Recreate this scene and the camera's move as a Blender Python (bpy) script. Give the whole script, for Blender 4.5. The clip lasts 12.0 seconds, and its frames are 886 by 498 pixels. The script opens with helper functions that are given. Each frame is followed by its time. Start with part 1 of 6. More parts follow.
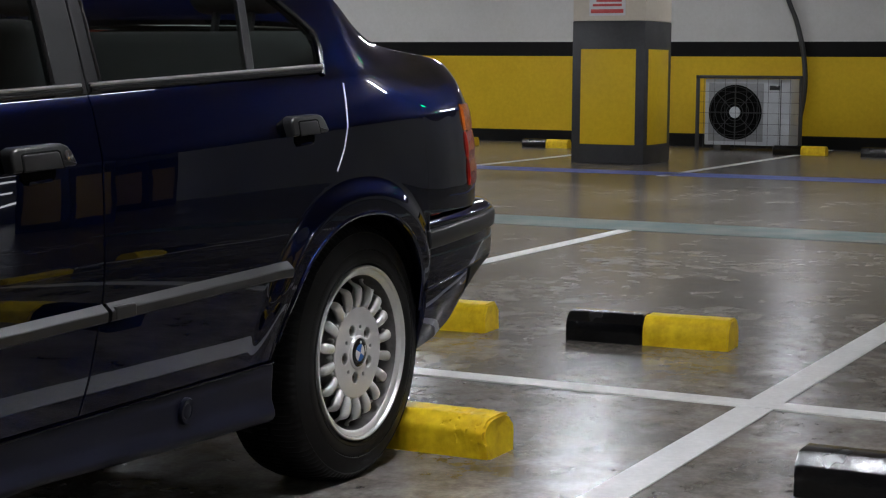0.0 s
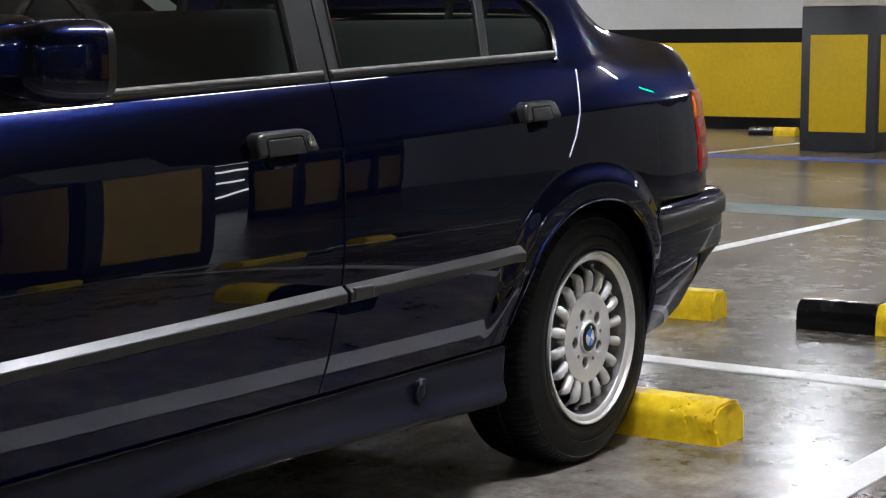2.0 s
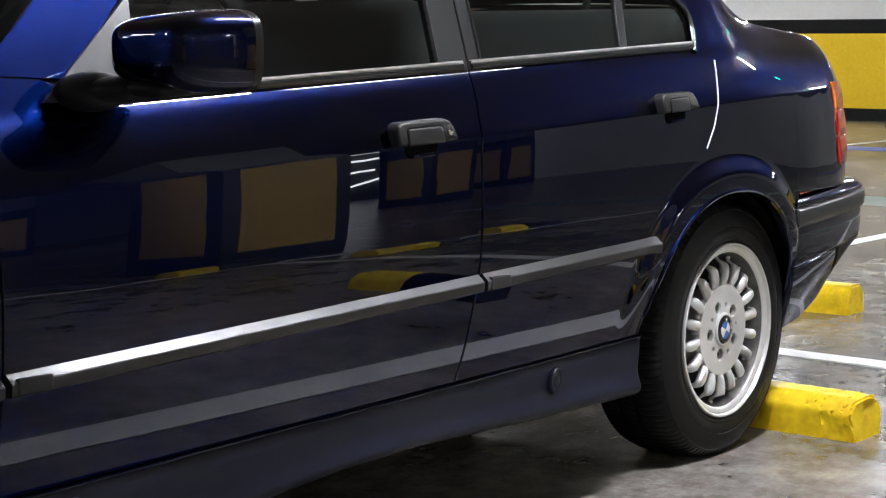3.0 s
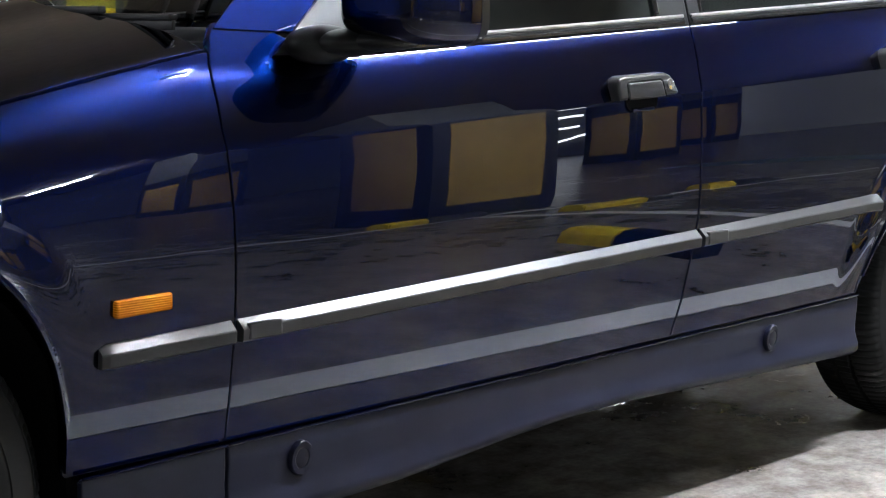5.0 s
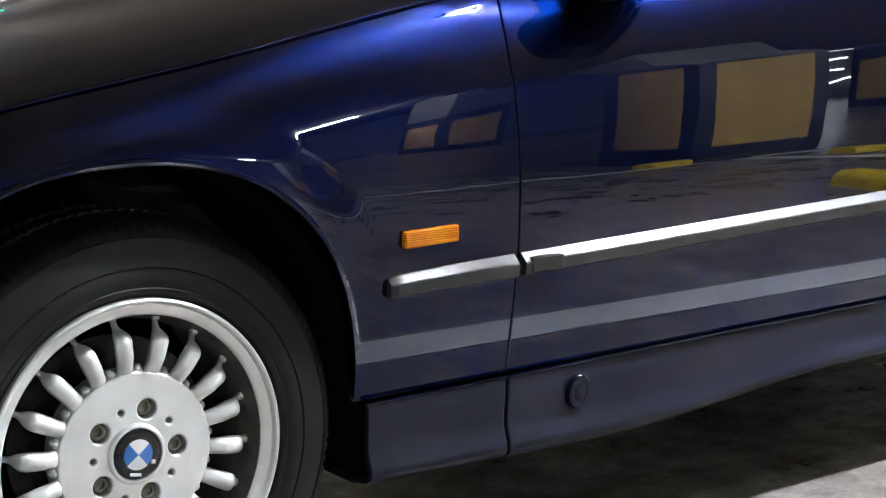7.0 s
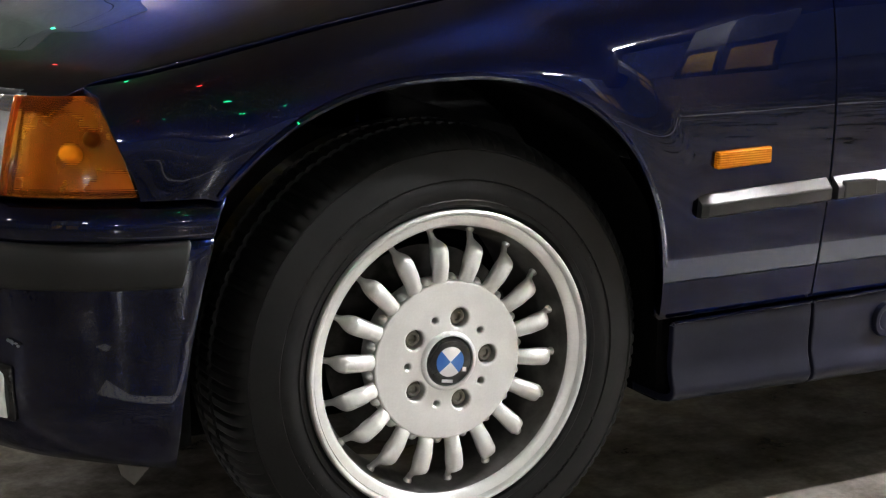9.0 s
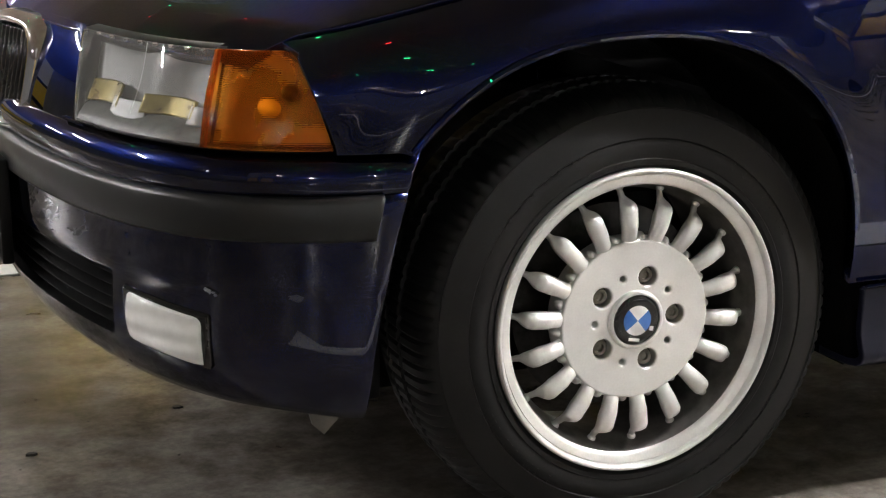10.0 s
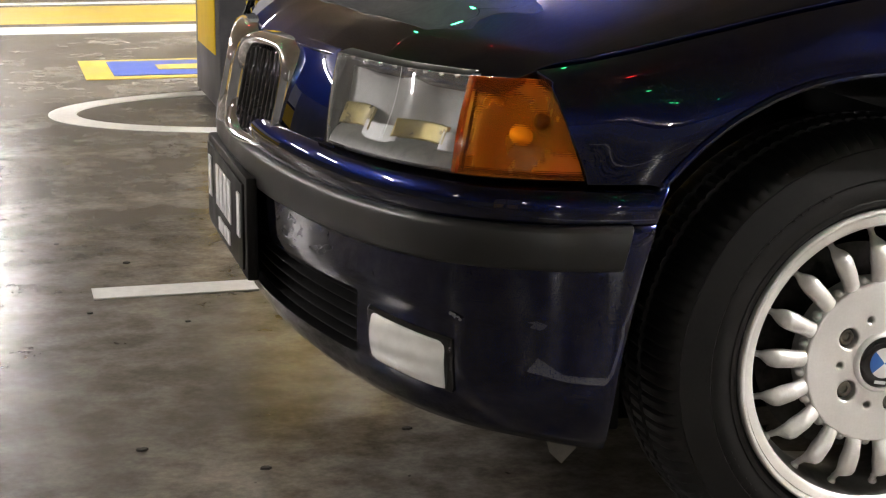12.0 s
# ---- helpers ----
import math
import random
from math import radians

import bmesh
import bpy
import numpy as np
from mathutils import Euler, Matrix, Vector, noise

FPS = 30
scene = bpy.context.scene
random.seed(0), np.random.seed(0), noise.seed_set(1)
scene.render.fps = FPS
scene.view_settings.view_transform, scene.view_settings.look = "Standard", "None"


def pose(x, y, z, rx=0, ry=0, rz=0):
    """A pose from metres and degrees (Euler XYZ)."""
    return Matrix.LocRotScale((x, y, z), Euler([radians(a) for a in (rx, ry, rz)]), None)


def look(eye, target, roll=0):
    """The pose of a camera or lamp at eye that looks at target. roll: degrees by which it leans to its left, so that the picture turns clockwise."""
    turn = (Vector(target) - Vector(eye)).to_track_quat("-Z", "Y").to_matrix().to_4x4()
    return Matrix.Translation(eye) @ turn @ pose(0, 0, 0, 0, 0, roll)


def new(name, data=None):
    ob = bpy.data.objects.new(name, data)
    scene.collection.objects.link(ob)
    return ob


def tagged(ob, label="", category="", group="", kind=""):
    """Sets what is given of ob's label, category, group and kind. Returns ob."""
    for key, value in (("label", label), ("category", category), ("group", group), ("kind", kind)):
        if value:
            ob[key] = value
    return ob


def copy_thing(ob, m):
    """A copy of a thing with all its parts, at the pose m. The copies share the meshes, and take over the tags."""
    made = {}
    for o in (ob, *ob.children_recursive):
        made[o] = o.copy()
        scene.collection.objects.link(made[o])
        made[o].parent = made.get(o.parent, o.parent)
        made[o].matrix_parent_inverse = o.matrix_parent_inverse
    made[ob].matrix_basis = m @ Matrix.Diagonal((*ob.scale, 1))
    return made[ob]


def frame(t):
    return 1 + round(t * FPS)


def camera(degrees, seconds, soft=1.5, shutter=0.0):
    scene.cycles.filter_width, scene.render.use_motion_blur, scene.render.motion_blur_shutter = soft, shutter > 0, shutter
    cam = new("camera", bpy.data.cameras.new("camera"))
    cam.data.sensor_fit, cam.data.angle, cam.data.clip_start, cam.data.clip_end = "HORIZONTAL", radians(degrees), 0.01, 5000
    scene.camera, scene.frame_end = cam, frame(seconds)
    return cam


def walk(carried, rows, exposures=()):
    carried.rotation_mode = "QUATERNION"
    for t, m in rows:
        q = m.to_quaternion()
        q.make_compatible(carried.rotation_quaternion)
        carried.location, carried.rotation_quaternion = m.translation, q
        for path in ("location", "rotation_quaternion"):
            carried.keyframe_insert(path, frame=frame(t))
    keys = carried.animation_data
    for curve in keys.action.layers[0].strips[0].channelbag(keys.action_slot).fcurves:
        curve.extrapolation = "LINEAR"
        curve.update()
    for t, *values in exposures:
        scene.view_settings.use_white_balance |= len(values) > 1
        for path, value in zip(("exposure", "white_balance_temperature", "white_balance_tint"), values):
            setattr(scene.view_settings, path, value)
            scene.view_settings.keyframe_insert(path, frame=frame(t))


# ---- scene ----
cam = camera(29.0, 12.0, soft=1.2)
PATH = [
    (0, (-0.788, -1.999, 0.972), (0.985, -1.097, 0.763), 0.4),
    (0.5, (-0.796, -1.995, 0.971), (0.949, -1.039, 0.769), 0.2),
    (1, (-0.805, -1.997, 0.97), (0.91, -0.988, 0.764), 0.1),
    (1.5, (-0.816, -1.997, 0.968), (0.859, -0.926, 0.75), 0.1),
    (2, (-0.828, -1.996, 0.967), (0.812, -0.873, 0.744), 0.0),
    (2.5, (-0.841, -1.995, 0.968), (0.75, -0.804, 0.743), 0.1),
    (4.3, (-0.881, -1.988, 0.964), (0.578, -0.647, 0.692), 0.2),
    (4.5, (-0.885, -1.987, 0.963), (0.554, -0.625, 0.688), 0.2),
    (5, (-0.893, -1.985, 0.963), (0.496, -0.575, 0.678), 0.1),
    (5.5, (-0.904, -1.982, 0.962), (0.438, -0.53, 0.663), 0.2),
    (6, (-0.921, -1.979, 0.96), (0.355, -0.47, 0.652), 0.1),
    (6.5, (-0.934, -1.977, 0.959), (0.282, -0.422, 0.638), -0.1),
    (7, (-0.943, -1.97, 0.959), (0.217, -0.38, 0.605), 0.0),
    (7.2, (-0.949, -1.968, 0.959), (0.189, -0.363, 0.597), 0.0),
    (8.8, (-1.006, -1.954, 0.956), (-0.082, -0.235, 0.519), 0.1),
    (9, (-1.014, -1.952, 0.955), (-0.121, -0.219, 0.512), 0.1),
    (9.5, (-1.036, -1.95, 0.955), (-0.219, -0.185, 0.49), 0.1),
    (10, (-1.055, -1.94, 0.954), (-0.333, -0.141, 0.464), -0.1),
    (10.5, (-1.074, -1.931, 0.953), (-0.45, -0.094, 0.467), -0.3),
    (11, (-1.091, -1.928, 0.955), (-0.539, -0.061, 0.498), -0.2),
    (11.5, (-1.102, -1.927, 0.956), (-0.59, -0.046, 0.509), 0.1),
    (12, (-1.108, -1.924, 0.955), (-0.606, -0.043, 0.496), 0.4),
]
walk(cam, [(t, look(eye, target, roll)) for t, eye, target, roll in PATH],
     [(0, 0.55, 5850, 14), (1, 0.7, 5850, 14), (2.5, 1.4, 5900, 14), (4.5, 2.5, 5650, 11), (6, 2.87, 5620, 11), (7, 3.0, 5650, 11), (9, 2.95, 6200, 13), (9.5, 2.83, 6300, 14), (10.5, 2.8, 6400, 15), (12, 2.7, 6600, 16)])

# ---------------------------------------------------------------- world and light
world = bpy.data.worlds.new("world")
scene.world = world
world.use_nodes = True
world.node_tree.nodes["Background"].inputs[0].default_value = (0.75, 0.8, 0.85, 1)
world.node_tree.nodes["Background"].inputs[1].default_value = 0.02
TUBE_POWER = 170.0


# ---------------------------------------------------------------- materials
def material(name):
    m = bpy.data.materials.new(name)
    m.use_nodes = True
    return m, m.node_tree.nodes, m.node_tree.links, m.node_tree.nodes["Principled BSDF"]


def noise_node(nodes, links, scale, detail=4.0, rough=0.55, stretch=None, coords="Object"):
    tc = nodes.new("ShaderNodeTexCoord")
    src = tc.outputs[coords]
    if stretch:
        mp = nodes.new("ShaderNodeMapping")
        mp.inputs["Scale"].default_value = stretch
        links.new(src, mp.inputs[0])
        src = mp.outputs[0]
    n = nodes.new("ShaderNodeTexNoise")
    n.inputs["Scale"].default_value = scale
    n.inputs["Detail"].default_value = detail
    n.inputs["Roughness"].default_value = rough
    links.new(src, n.inputs["Vector"])
    return n.outputs["Fac"]


def ramp(nodes, links, fac, stops):
    r = nodes.new("ShaderNodeValToRGB")
    while len(r.color_ramp.elements) < len(stops):
        r.color_ramp.elements.new(0.5)
    for e, (p, c) in zip(r.color_ramp.elements, stops):
        e.position = p
        e.color = (*c, 1) if len(c) == 3 else c
    links.new(fac, r.inputs[0])
    return r.outputs[0]


def bump(nodes, links, bsdf, height, strength=0.2, distance=0.002):
    b = nodes.new("ShaderNodeBump")
    b.inputs["Strength"].default_value = strength
    b.inputs["Distance"].default_value = distance
    links.new(height, b.inputs["Height"])
    links.new(b.outputs[0], bsdf.inputs["Normal"])


def grey(v):
    return (v, v, v)


def surface(name, lo, hi, scale=6.0, rough=(0.4, 0.6), metal=0.0, relief=0.1, coat=0.0, grain=60.0, depth=0.001, spec=0.5):
    """A surface whose colour and gloss vary at two scales, with fine relief."""
    m, nodes, links, b = material(name)
    big = noise_node(nodes, links, scale)
    fine = noise_node(nodes, links, grain, 5.0, 0.65)
    mix = nodes.new("ShaderNodeMath")
    mix.operation = "MULTIPLY_ADD"
    links.new(fine, mix.inputs[0])
    mix.inputs[1].default_value = 0.45
    half = nodes.new("ShaderNodeMath")
    half.operation = "MULTIPLY"
    links.new(big, half.inputs[0])
    half.inputs[1].default_value = 0.55
    links.new(half.outputs[0], mix.inputs[2])
    links.new(ramp(nodes, links, mix.outputs[0], [(0.36, lo), (0.64, hi)]), b.inputs["Base Color"])
    links.new(ramp(nodes, links, big, [(0.35, grey(rough[0])), (0.65, grey(rough[1]))]), b.inputs["Roughness"])
    b.inputs["Metallic"].default_value = metal
    b.inputs["Coat Weight"].default_value = coat
    b.inputs["Specular IOR Level"].default_value = spec
    if relief:
        bump(nodes, links, b, fine, relief, depth)
    return m


def car_paint():
    """Metallic paint: a dark blue flake layer under a clear, glossy coat."""
    m, nodes, links, b = material("navy_metallic_paint")
    nodes.remove(b)
    base = nodes.new("ShaderNodeBsdfAnisotropic")
    base.distribution = "BECKMANN"
    base.inputs["Roughness"].default_value = 0.38
    flake = noise_node(nodes, links, 900.0, 2.0)
    links.new(ramp(nodes, links, flake, [(0.35, (0.0003, 0.0017, 0.0175)), (0.7, (0.0009, 0.0047, 0.038))]), base.inputs["Color"])
    coat = nodes.new("ShaderNodeBsdfAnisotropic")
    coat.inputs["Color"].default_value = (1, 1, 1, 1)
    dust = noise_node(nodes, links, 9.0, 6.0, 0.6)
    links.new(ramp(nodes, links, dust, [(0.4, grey(0.002)), (0.75, grey(0.018))]), coat.inputs["Roughness"])
    wave = noise_node(nodes, links, 14.0, 1.0)
    bp = nodes.new("ShaderNodeBump")
    bp.inputs["Strength"].default_value = 0.05
    bp.inputs["Distance"].default_value = 0.001
    links.new(wave, bp.inputs["Height"])
    links.new(bp.outputs[0], coat.inputs["Normal"])
    fr = nodes.new("ShaderNodeFresnel")
    fr.inputs[0].default_value = 1.46
    mix = nodes.new("ShaderNodeMixShader")
    links.new(fr.outputs[0], mix.inputs[0])
    links.new(base.outputs[0], mix.inputs[1])
    links.new(coat.outputs[0], mix.inputs[2])
    links.new(mix.outputs[0], nodes["Material Output"].inputs[0])
    return m


def glass(name, tint, rough=0.0):
    """Thin pane: see-through with real reflection."""
    m, nodes, links, b = material(name)
    nodes.remove(b)
    out = nodes["Material Output"]
    tr = nodes.new("ShaderNodeBsdfTransparent")
    tr.inputs[0].default_value = (*tint, 1)
    gl = nodes.new("ShaderNodeBsdfGlossy")
    gl.inputs["Roughness"].default_value = rough
    fr = nodes.new("ShaderNodeFresnel")
    fr.inputs[0].default_value = 1.5
    mix = nodes.new("ShaderNodeMixShader")
    links.new(fr.outputs[0], mix.inputs[0])
    links.new(tr.outputs[0], mix.inputs[1])
    links.new(gl.outputs[0], mix.inputs[2])
    links.new(mix.outputs[0], out.inputs[0])
    return m


def hazy_lens():
    """Old headlamp glass: see-through, with fine ribs and a little haze."""
    m = glass("clear_lens", (0.93, 0.94, 0.93), 0.03)
    nodes, links = m.node_tree.nodes, m.node_tree.links
    mix = nodes["Mix Shader"]
    haze = nodes.new("ShaderNodeBsdfTranslucent")
    haze.inputs[0].default_value = (0.8, 0.8, 0.76, 1)
    dif = nodes.new("ShaderNodeBsdfDiffuse")
    dif.inputs[0].default_value = (0.75, 0.75, 0.72, 1)
    both = nodes.new("ShaderNodeMixShader")
    links.new(haze.outputs[0], both.inputs[1])
    links.new(dif.outputs[0], both.inputs[2])
    top = nodes.new("ShaderNodeMixShader")
    top.inputs[0].default_value = 0.20
    links.new(mix.outputs[0], top.inputs[1])
    links.new(both.outputs[0], top.inputs[2])
    links.new(top.outputs[0], nodes["Material Output"].inputs[0])
    return m


def concrete_floor():
    """Sealed concrete: faint clouds, tyre smears along the lanes, fine grit, small pits and uneven gloss."""
    m, nodes, links, b = material("polished_concrete")

    def times(a, b, amount):
        mx = nodes.new("ShaderNodeMix")
        mx.data_type, mx.blend_type = "RGBA", "MULTIPLY"
        mx.inputs[0].default_value = amount
        links.new(a, mx.inputs[6])
        links.new(b, mx.inputs[7])
        return mx.outputs[2]

    big = noise_node(nodes, links, 0.7, 9.0, 0.62)
    c = ramp(nodes, links, big, [(0.36, (0.136, 0.124, 0.107)), (0.64, (0.240, 0.225, 0.204))])
    cloud = noise_node(nodes, links, 3.2, 9.0, 0.66)
    c = times(c, ramp(nodes, links, cloud, [(0.37, (0.54, 0.50, 0.46)), (0.50, grey(0.96)), (0.62, (1.26, 1.22, 1.16))]), 1.0)
    mottle = noise_node(nodes, links, 11.0, 6.0, 0.6)
    c = times(c, ramp(nodes, links, mottle, [(0.36, (0.60, 0.57, 0.54)), (0.60, grey(1.14))]), 0.9)
    streak = noise_node(nodes, links, 5.0, 8.0, 0.65, (0.35, 1.6, 1.0))
    c = times(c, ramp(nodes, links, streak, [(0.36, grey(0.80)), (0.62, grey(1.06))]), 0.6)
    fine = noise_node(nodes, links, 70.0, 6.0, 0.7)
    c = times(c, ramp(nodes, links, fine, [(0.34, grey(0.76)), (0.66, grey(1.16))]), 0.9)
    pits = noise_node(nodes, links, 34.0, 2.0, 0.5)
    c = times(c, ramp(nodes, links, pits, [(0.21, grey(0.30)), (0.25, grey(1.0))]), 0.9)
    links.new(c, b.inputs["Base Color"])
    gloss = noise_node(nodes, links, 2.4, 9.0, 0.68)
    links.new(ramp(nodes, links, gloss, [(0.36, grey(0.225)), (0.66, grey(0.268))]), b.inputs["Roughness"])
    b.inputs["Specular IOR Level"].default_value = 0.28
    bump(nodes, links, b, noise_node(nodes, links, 22.0, 6.0, 0.6), 0.10, 0.002)
    return m


PAINT = car_paint()
SILL_PAINT = surface("stone_chip_navy", (0.0045, 0.0052, 0.013), (0.009, 0.010, 0.024), 10, (0.3, 0.42), relief=0.2, grain=350, depth=0.0006, spec=0.2)
FLOOR = concrete_floor()
STRIP = surface("grey_bumper_plastic", (0.011, 0.0112, 0.0115), (0.018, 0.0185, 0.019), 8, (0.32, 0.40), relief=0.1, grain=500, depth=0.0003, spec=0.34)
MOULD = surface("moulding_plastic", grey(0.014), grey(0.022), 8, (0.29, 0.36), relief=0.05, grain=500, depth=0.0003, spec=0.5)
PLATE_WHITE = surface("white_plate_paint", grey(0.62), grey(0.75), 30, (0.4, 0.5), relief=0.0)
HANDLE = surface("handle_plastic", grey(0.010), grey(0.017), 12, (0.28, 0.36), relief=0.05, grain=400, depth=0.0003, spec=0.35)
BLACK_PLASTIC = surface("black_plastic", grey(0.006), grey(0.012), 12, (0.42, 0.52), relief=0.06, grain=400, depth=0.0003, spec=0.14)
SAIL = surface("satin_grey_plastic", grey(0.022), grey(0.034), 12, (0.26, 0.34), relief=0.05, grain=400, depth=0.0003, spec=0.7)
EDGE_GLINT = surface("pale_edge_glint", (0.62, 0.62, 0.70), (0.74, 0.74, 0.82), 30, (0.2, 0.3), relief=0.0)
GLOSS_BLACK = surface("gloss_black_trim", grey(0.010), grey(0.016), 12, (0.12, 0.2), relief=0.0)
RUBBER = surface("tyre_rubber", (0.004, 0.004, 0.0044), (0.010, 0.0098, 0.0095), 18, (0.44, 0.58), relief=0.15, grain=260, depth=0.0005, spec=0.22)
ALLOY = surface("silver_alloy", (0.74, 0.735, 0.715), (0.84, 0.835, 0.815), 20, (0.30, 0.38), metal=0.6, relief=0.04, coat=0.0, grain=300, depth=0.0003)
DARK_METAL = surface("dark_metal", (0.05, 0.048, 0.045), (0.12, 0.115, 0.105), 30, (0.4, 0.6), metal=0.7, relief=0.1, grain=200)
CHROME = surface("chrome", grey(0.78), grey(0.88), 30, (0.04, 0.09), metal=1.0, relief=0.0)
SATIN = surface("satin_metal_trim", grey(0.66), grey(0.76), 30, (0.28, 0.36), metal=1.0, relief=0.0)
# near-black: the shade of arches and recesses is part of this colour
UNDER = surface("under_and_recess_black", grey(0.003), grey(0.007), 10, (0.8, 0.95), relief=0.2, spec=0.04)
WINDOW = glass("window_glass", (0.42, 0.49, 0.46))
LENS = hazy_lens()
CLOTH = surface("dark_seat_cloth", grey(0.007), grey(0.014), 30, (0.8, 0.95), relief=0.3, grain=400)
WHITE_LINE = surface("worn_white_line", (0.66, 0.66, 0.64), (0.86, 0.86, 0.84), 5, (0.3, 0.5), relief=0.15, grain=45)
YELLOW = surface("yellow_paint", (0.66, 0.41, 0.002), (0.93, 0.68, 0.006), 16, (0.4, 0.6), relief=0.35, grain=35, depth=0.003, spec=0.3)
BLACK_PAINT = surface("black_paint", (0.002, 0.002, 0.0024), (0.006, 0.006, 0.0064), 9, (0.12, 0.28), relief=0.5, grain=40, depth=0.003, spec=0.6)
BLACK_BAND = surface("black_wall_paint", grey(0.003), grey(0.007), 2, (0.5, 0.65), relief=0.1, grain=20, spec=0.15)
DARK_GREY = surface("dark_grey_paint", (0.020, 0.021, 0.024), (0.036, 0.037, 0.040), 3, (0.4, 0.55), relief=0.1, grain=30)
WALL_WHITE = surface("white_wall_paint", (0.60, 0.60, 0.57), (0.68, 0.68, 0.66), 1.5, (0.6, 0.8), relief=0.1, grain=25)
WALL_GREY = surface("grey_wall_paint", (0.13, 0.13, 0.125), (0.20, 0.20, 0.195), 0.7, (0.6, 0.8), relief=0.1, grain=25)
CREAM = surface("cream_wall_paint", (0.62, 0.56, 0.45), (0.70, 0.64, 0.53), 2, (0.6, 0.8), relief=0.1, grain=25)
WALL_YELLOW = surface("yellow_wall_paint", (0.64, 0.42, 0.004), (0.76, 0.52, 0.008), 1.2, (0.45, 0.6), relief=0.08, grain=18, spec=0.3)
WALL_TAN = surface("tan_wall_paint", (0.50, 0.315, 0.06), (0.60, 0.40, 0.095), 1.2, (0.45, 0.6), relief=0.08, grain=18, spec=0.3)
CEILING = surface("grey_ceiling_paint", (0.26, 0.22, 0.185), (0.36, 0.31, 0.27), 1.0, (0.7, 0.9), relief=0.15, grain=20)
BLUE_LINE = surface("blue_floor_paint", (0.04, 0.08, 0.34), (0.08, 0.13, 0.46), 3, (0.35, 0.5), relief=0.1, grain=40)
TEAL_LINE = surface("worn_teal_floor_paint", (0.185, 0.17, 0.15), (0.085, 0.185, 0.18), 2.2, (0.35, 0.5), relief=0.1, grain=40)
YELLOW_LINE = surface("yellow_floor_paint", (0.45, 0.33, 0.05), (0.60, 0.45, 0.08), 3, (0.4, 0.55), relief=0.1, grain=40)


def amber_lens(name, lo, hi, ribs=900.0, clear=0.55):
    m, nodes, links, b = material(name)
    n = noise_node(nodes, links, 25.0, 3.0)
    links.new(ramp(nodes, links, n, [(0.3, lo), (0.7, hi)]), b.inputs["Base Color"])
    b.inputs["Roughness"].default_value = 0.22
    b.inputs["Transmission Weight"].default_value = clear
    b.inputs["IOR"].default_value = 1.15
    b.inputs["Coat Weight"].default_value = 0.35
    b.inputs["Coat Roughness"].default_value = 0.10
    tc = nodes.new("ShaderNodeTexCoord")
    w = nodes.new("ShaderNodeTexWave")
    w.wave_type, w.bands_direction = "BANDS", "Z"
    w.inputs["Scale"].default_value = ribs / 6.28
    links.new(tc.outputs["Object"], w.inputs["Vector"])
    bump(nodes, links, b, w.outputs["Fac"], 0.4, 0.0015)
    return m


MARKER = amber_lens("marker_lens", (0.95, 0.24, 0.003), (1.0, 0.36, 0.008), ribs=600.0, clear=0.3)
AMBER = amber_lens("amber_lens", (1.0, 0.12, 0.001), (1.0, 0.20, 0.002), clear=0.88)
RED_LENS = amber_lens("red_lens", (0.55, 0.02, 0.01), (0.75, 0.05, 0.015))
ORANGE_LENS = amber_lens("orange_lens", (0.85, 0.16, 0.01), (0.95, 0.24, 0.02))


def glow(name, colour, strength):
    m, nodes, links, b = material(name)
    b.inputs["Base Color"].default_value = (*colour, 1)
    b.inputs["Emission Color"].default_value = (*colour, 1)
    b.inputs["Emission Strength"].default_value = strength
    return m


TUBE = glow("lamp_tube", (1.0, 0.985, 0.93), TUBE_POWER)
BAR_GLOW = glow("reflection_bar_glow", (1.0, 0.98, 0.94), 5.0)
DIM_TUBE = glow("dim_lamp_tube", (1.0, 0.98, 0.94), TUBE_POWER * 0.14)
STRONG_TUBE = glow("strong_lamp_tube", (1.0, 0.985, 0.94), TUBE_POWER * 1.35)
WEAK_TUBE = glow("weak_lamp_tube", (1.0, 0.98, 0.94), TUBE_POWER * 0.36)


# ---------------------------------------------------------------- mesh helpers
def finish(name, bm, mat, parent=None, label="", smooth=True, angle=35):
    me = bpy.data.meshes.new(name)
    bm.normal_update()
    bm.to_mesh(me)
    bm.free()
    if smooth:
        me.shade_smooth()
        me.set_sharp_from_angle(angle=radians(angle))
    for mm in (mat if isinstance(mat, (list, tuple)) else [mat]):
        me.materials.append(mm)
    ob = new(name, me)
    if parent is not None:
        ob.parent = parent
    if label:
        tagged(ob, label)
    return ob


def box(bm, x0, x1, y0, y1, z0, z1, bevel=0.0, segments=2):
    r = bmesh.ops.create_cube(bm, size=1.0)
    vs = r["verts"]
    bmesh.ops.scale(bm, vec=(x1 - x0, y1 - y0, z1 - z0), verts=vs)
    bmesh.ops.translate(bm, vec=((x0 + x1) / 2, (y0 + y1) / 2, (z0 + z1) / 2), verts=vs)
    if bevel:
        es = list({e for v in vs for e in v.link_edges})
        bmesh.ops.bevel(bm, geom=es, offset=bevel, segments=segments, affect="EDGES", profile=0.5)
    return bm


def boxed(name, dims, mat, parent=None, label="", bevel=0.004, segments=2):
    return finish(name, box(bmesh.new(), *dims, bevel, segments), mat, parent, label)


def empty(name, at=(0, 0, 0)):
    ob = new(name)
    ob.location = at
    ob.empty_display_size = 0.1
    return ob


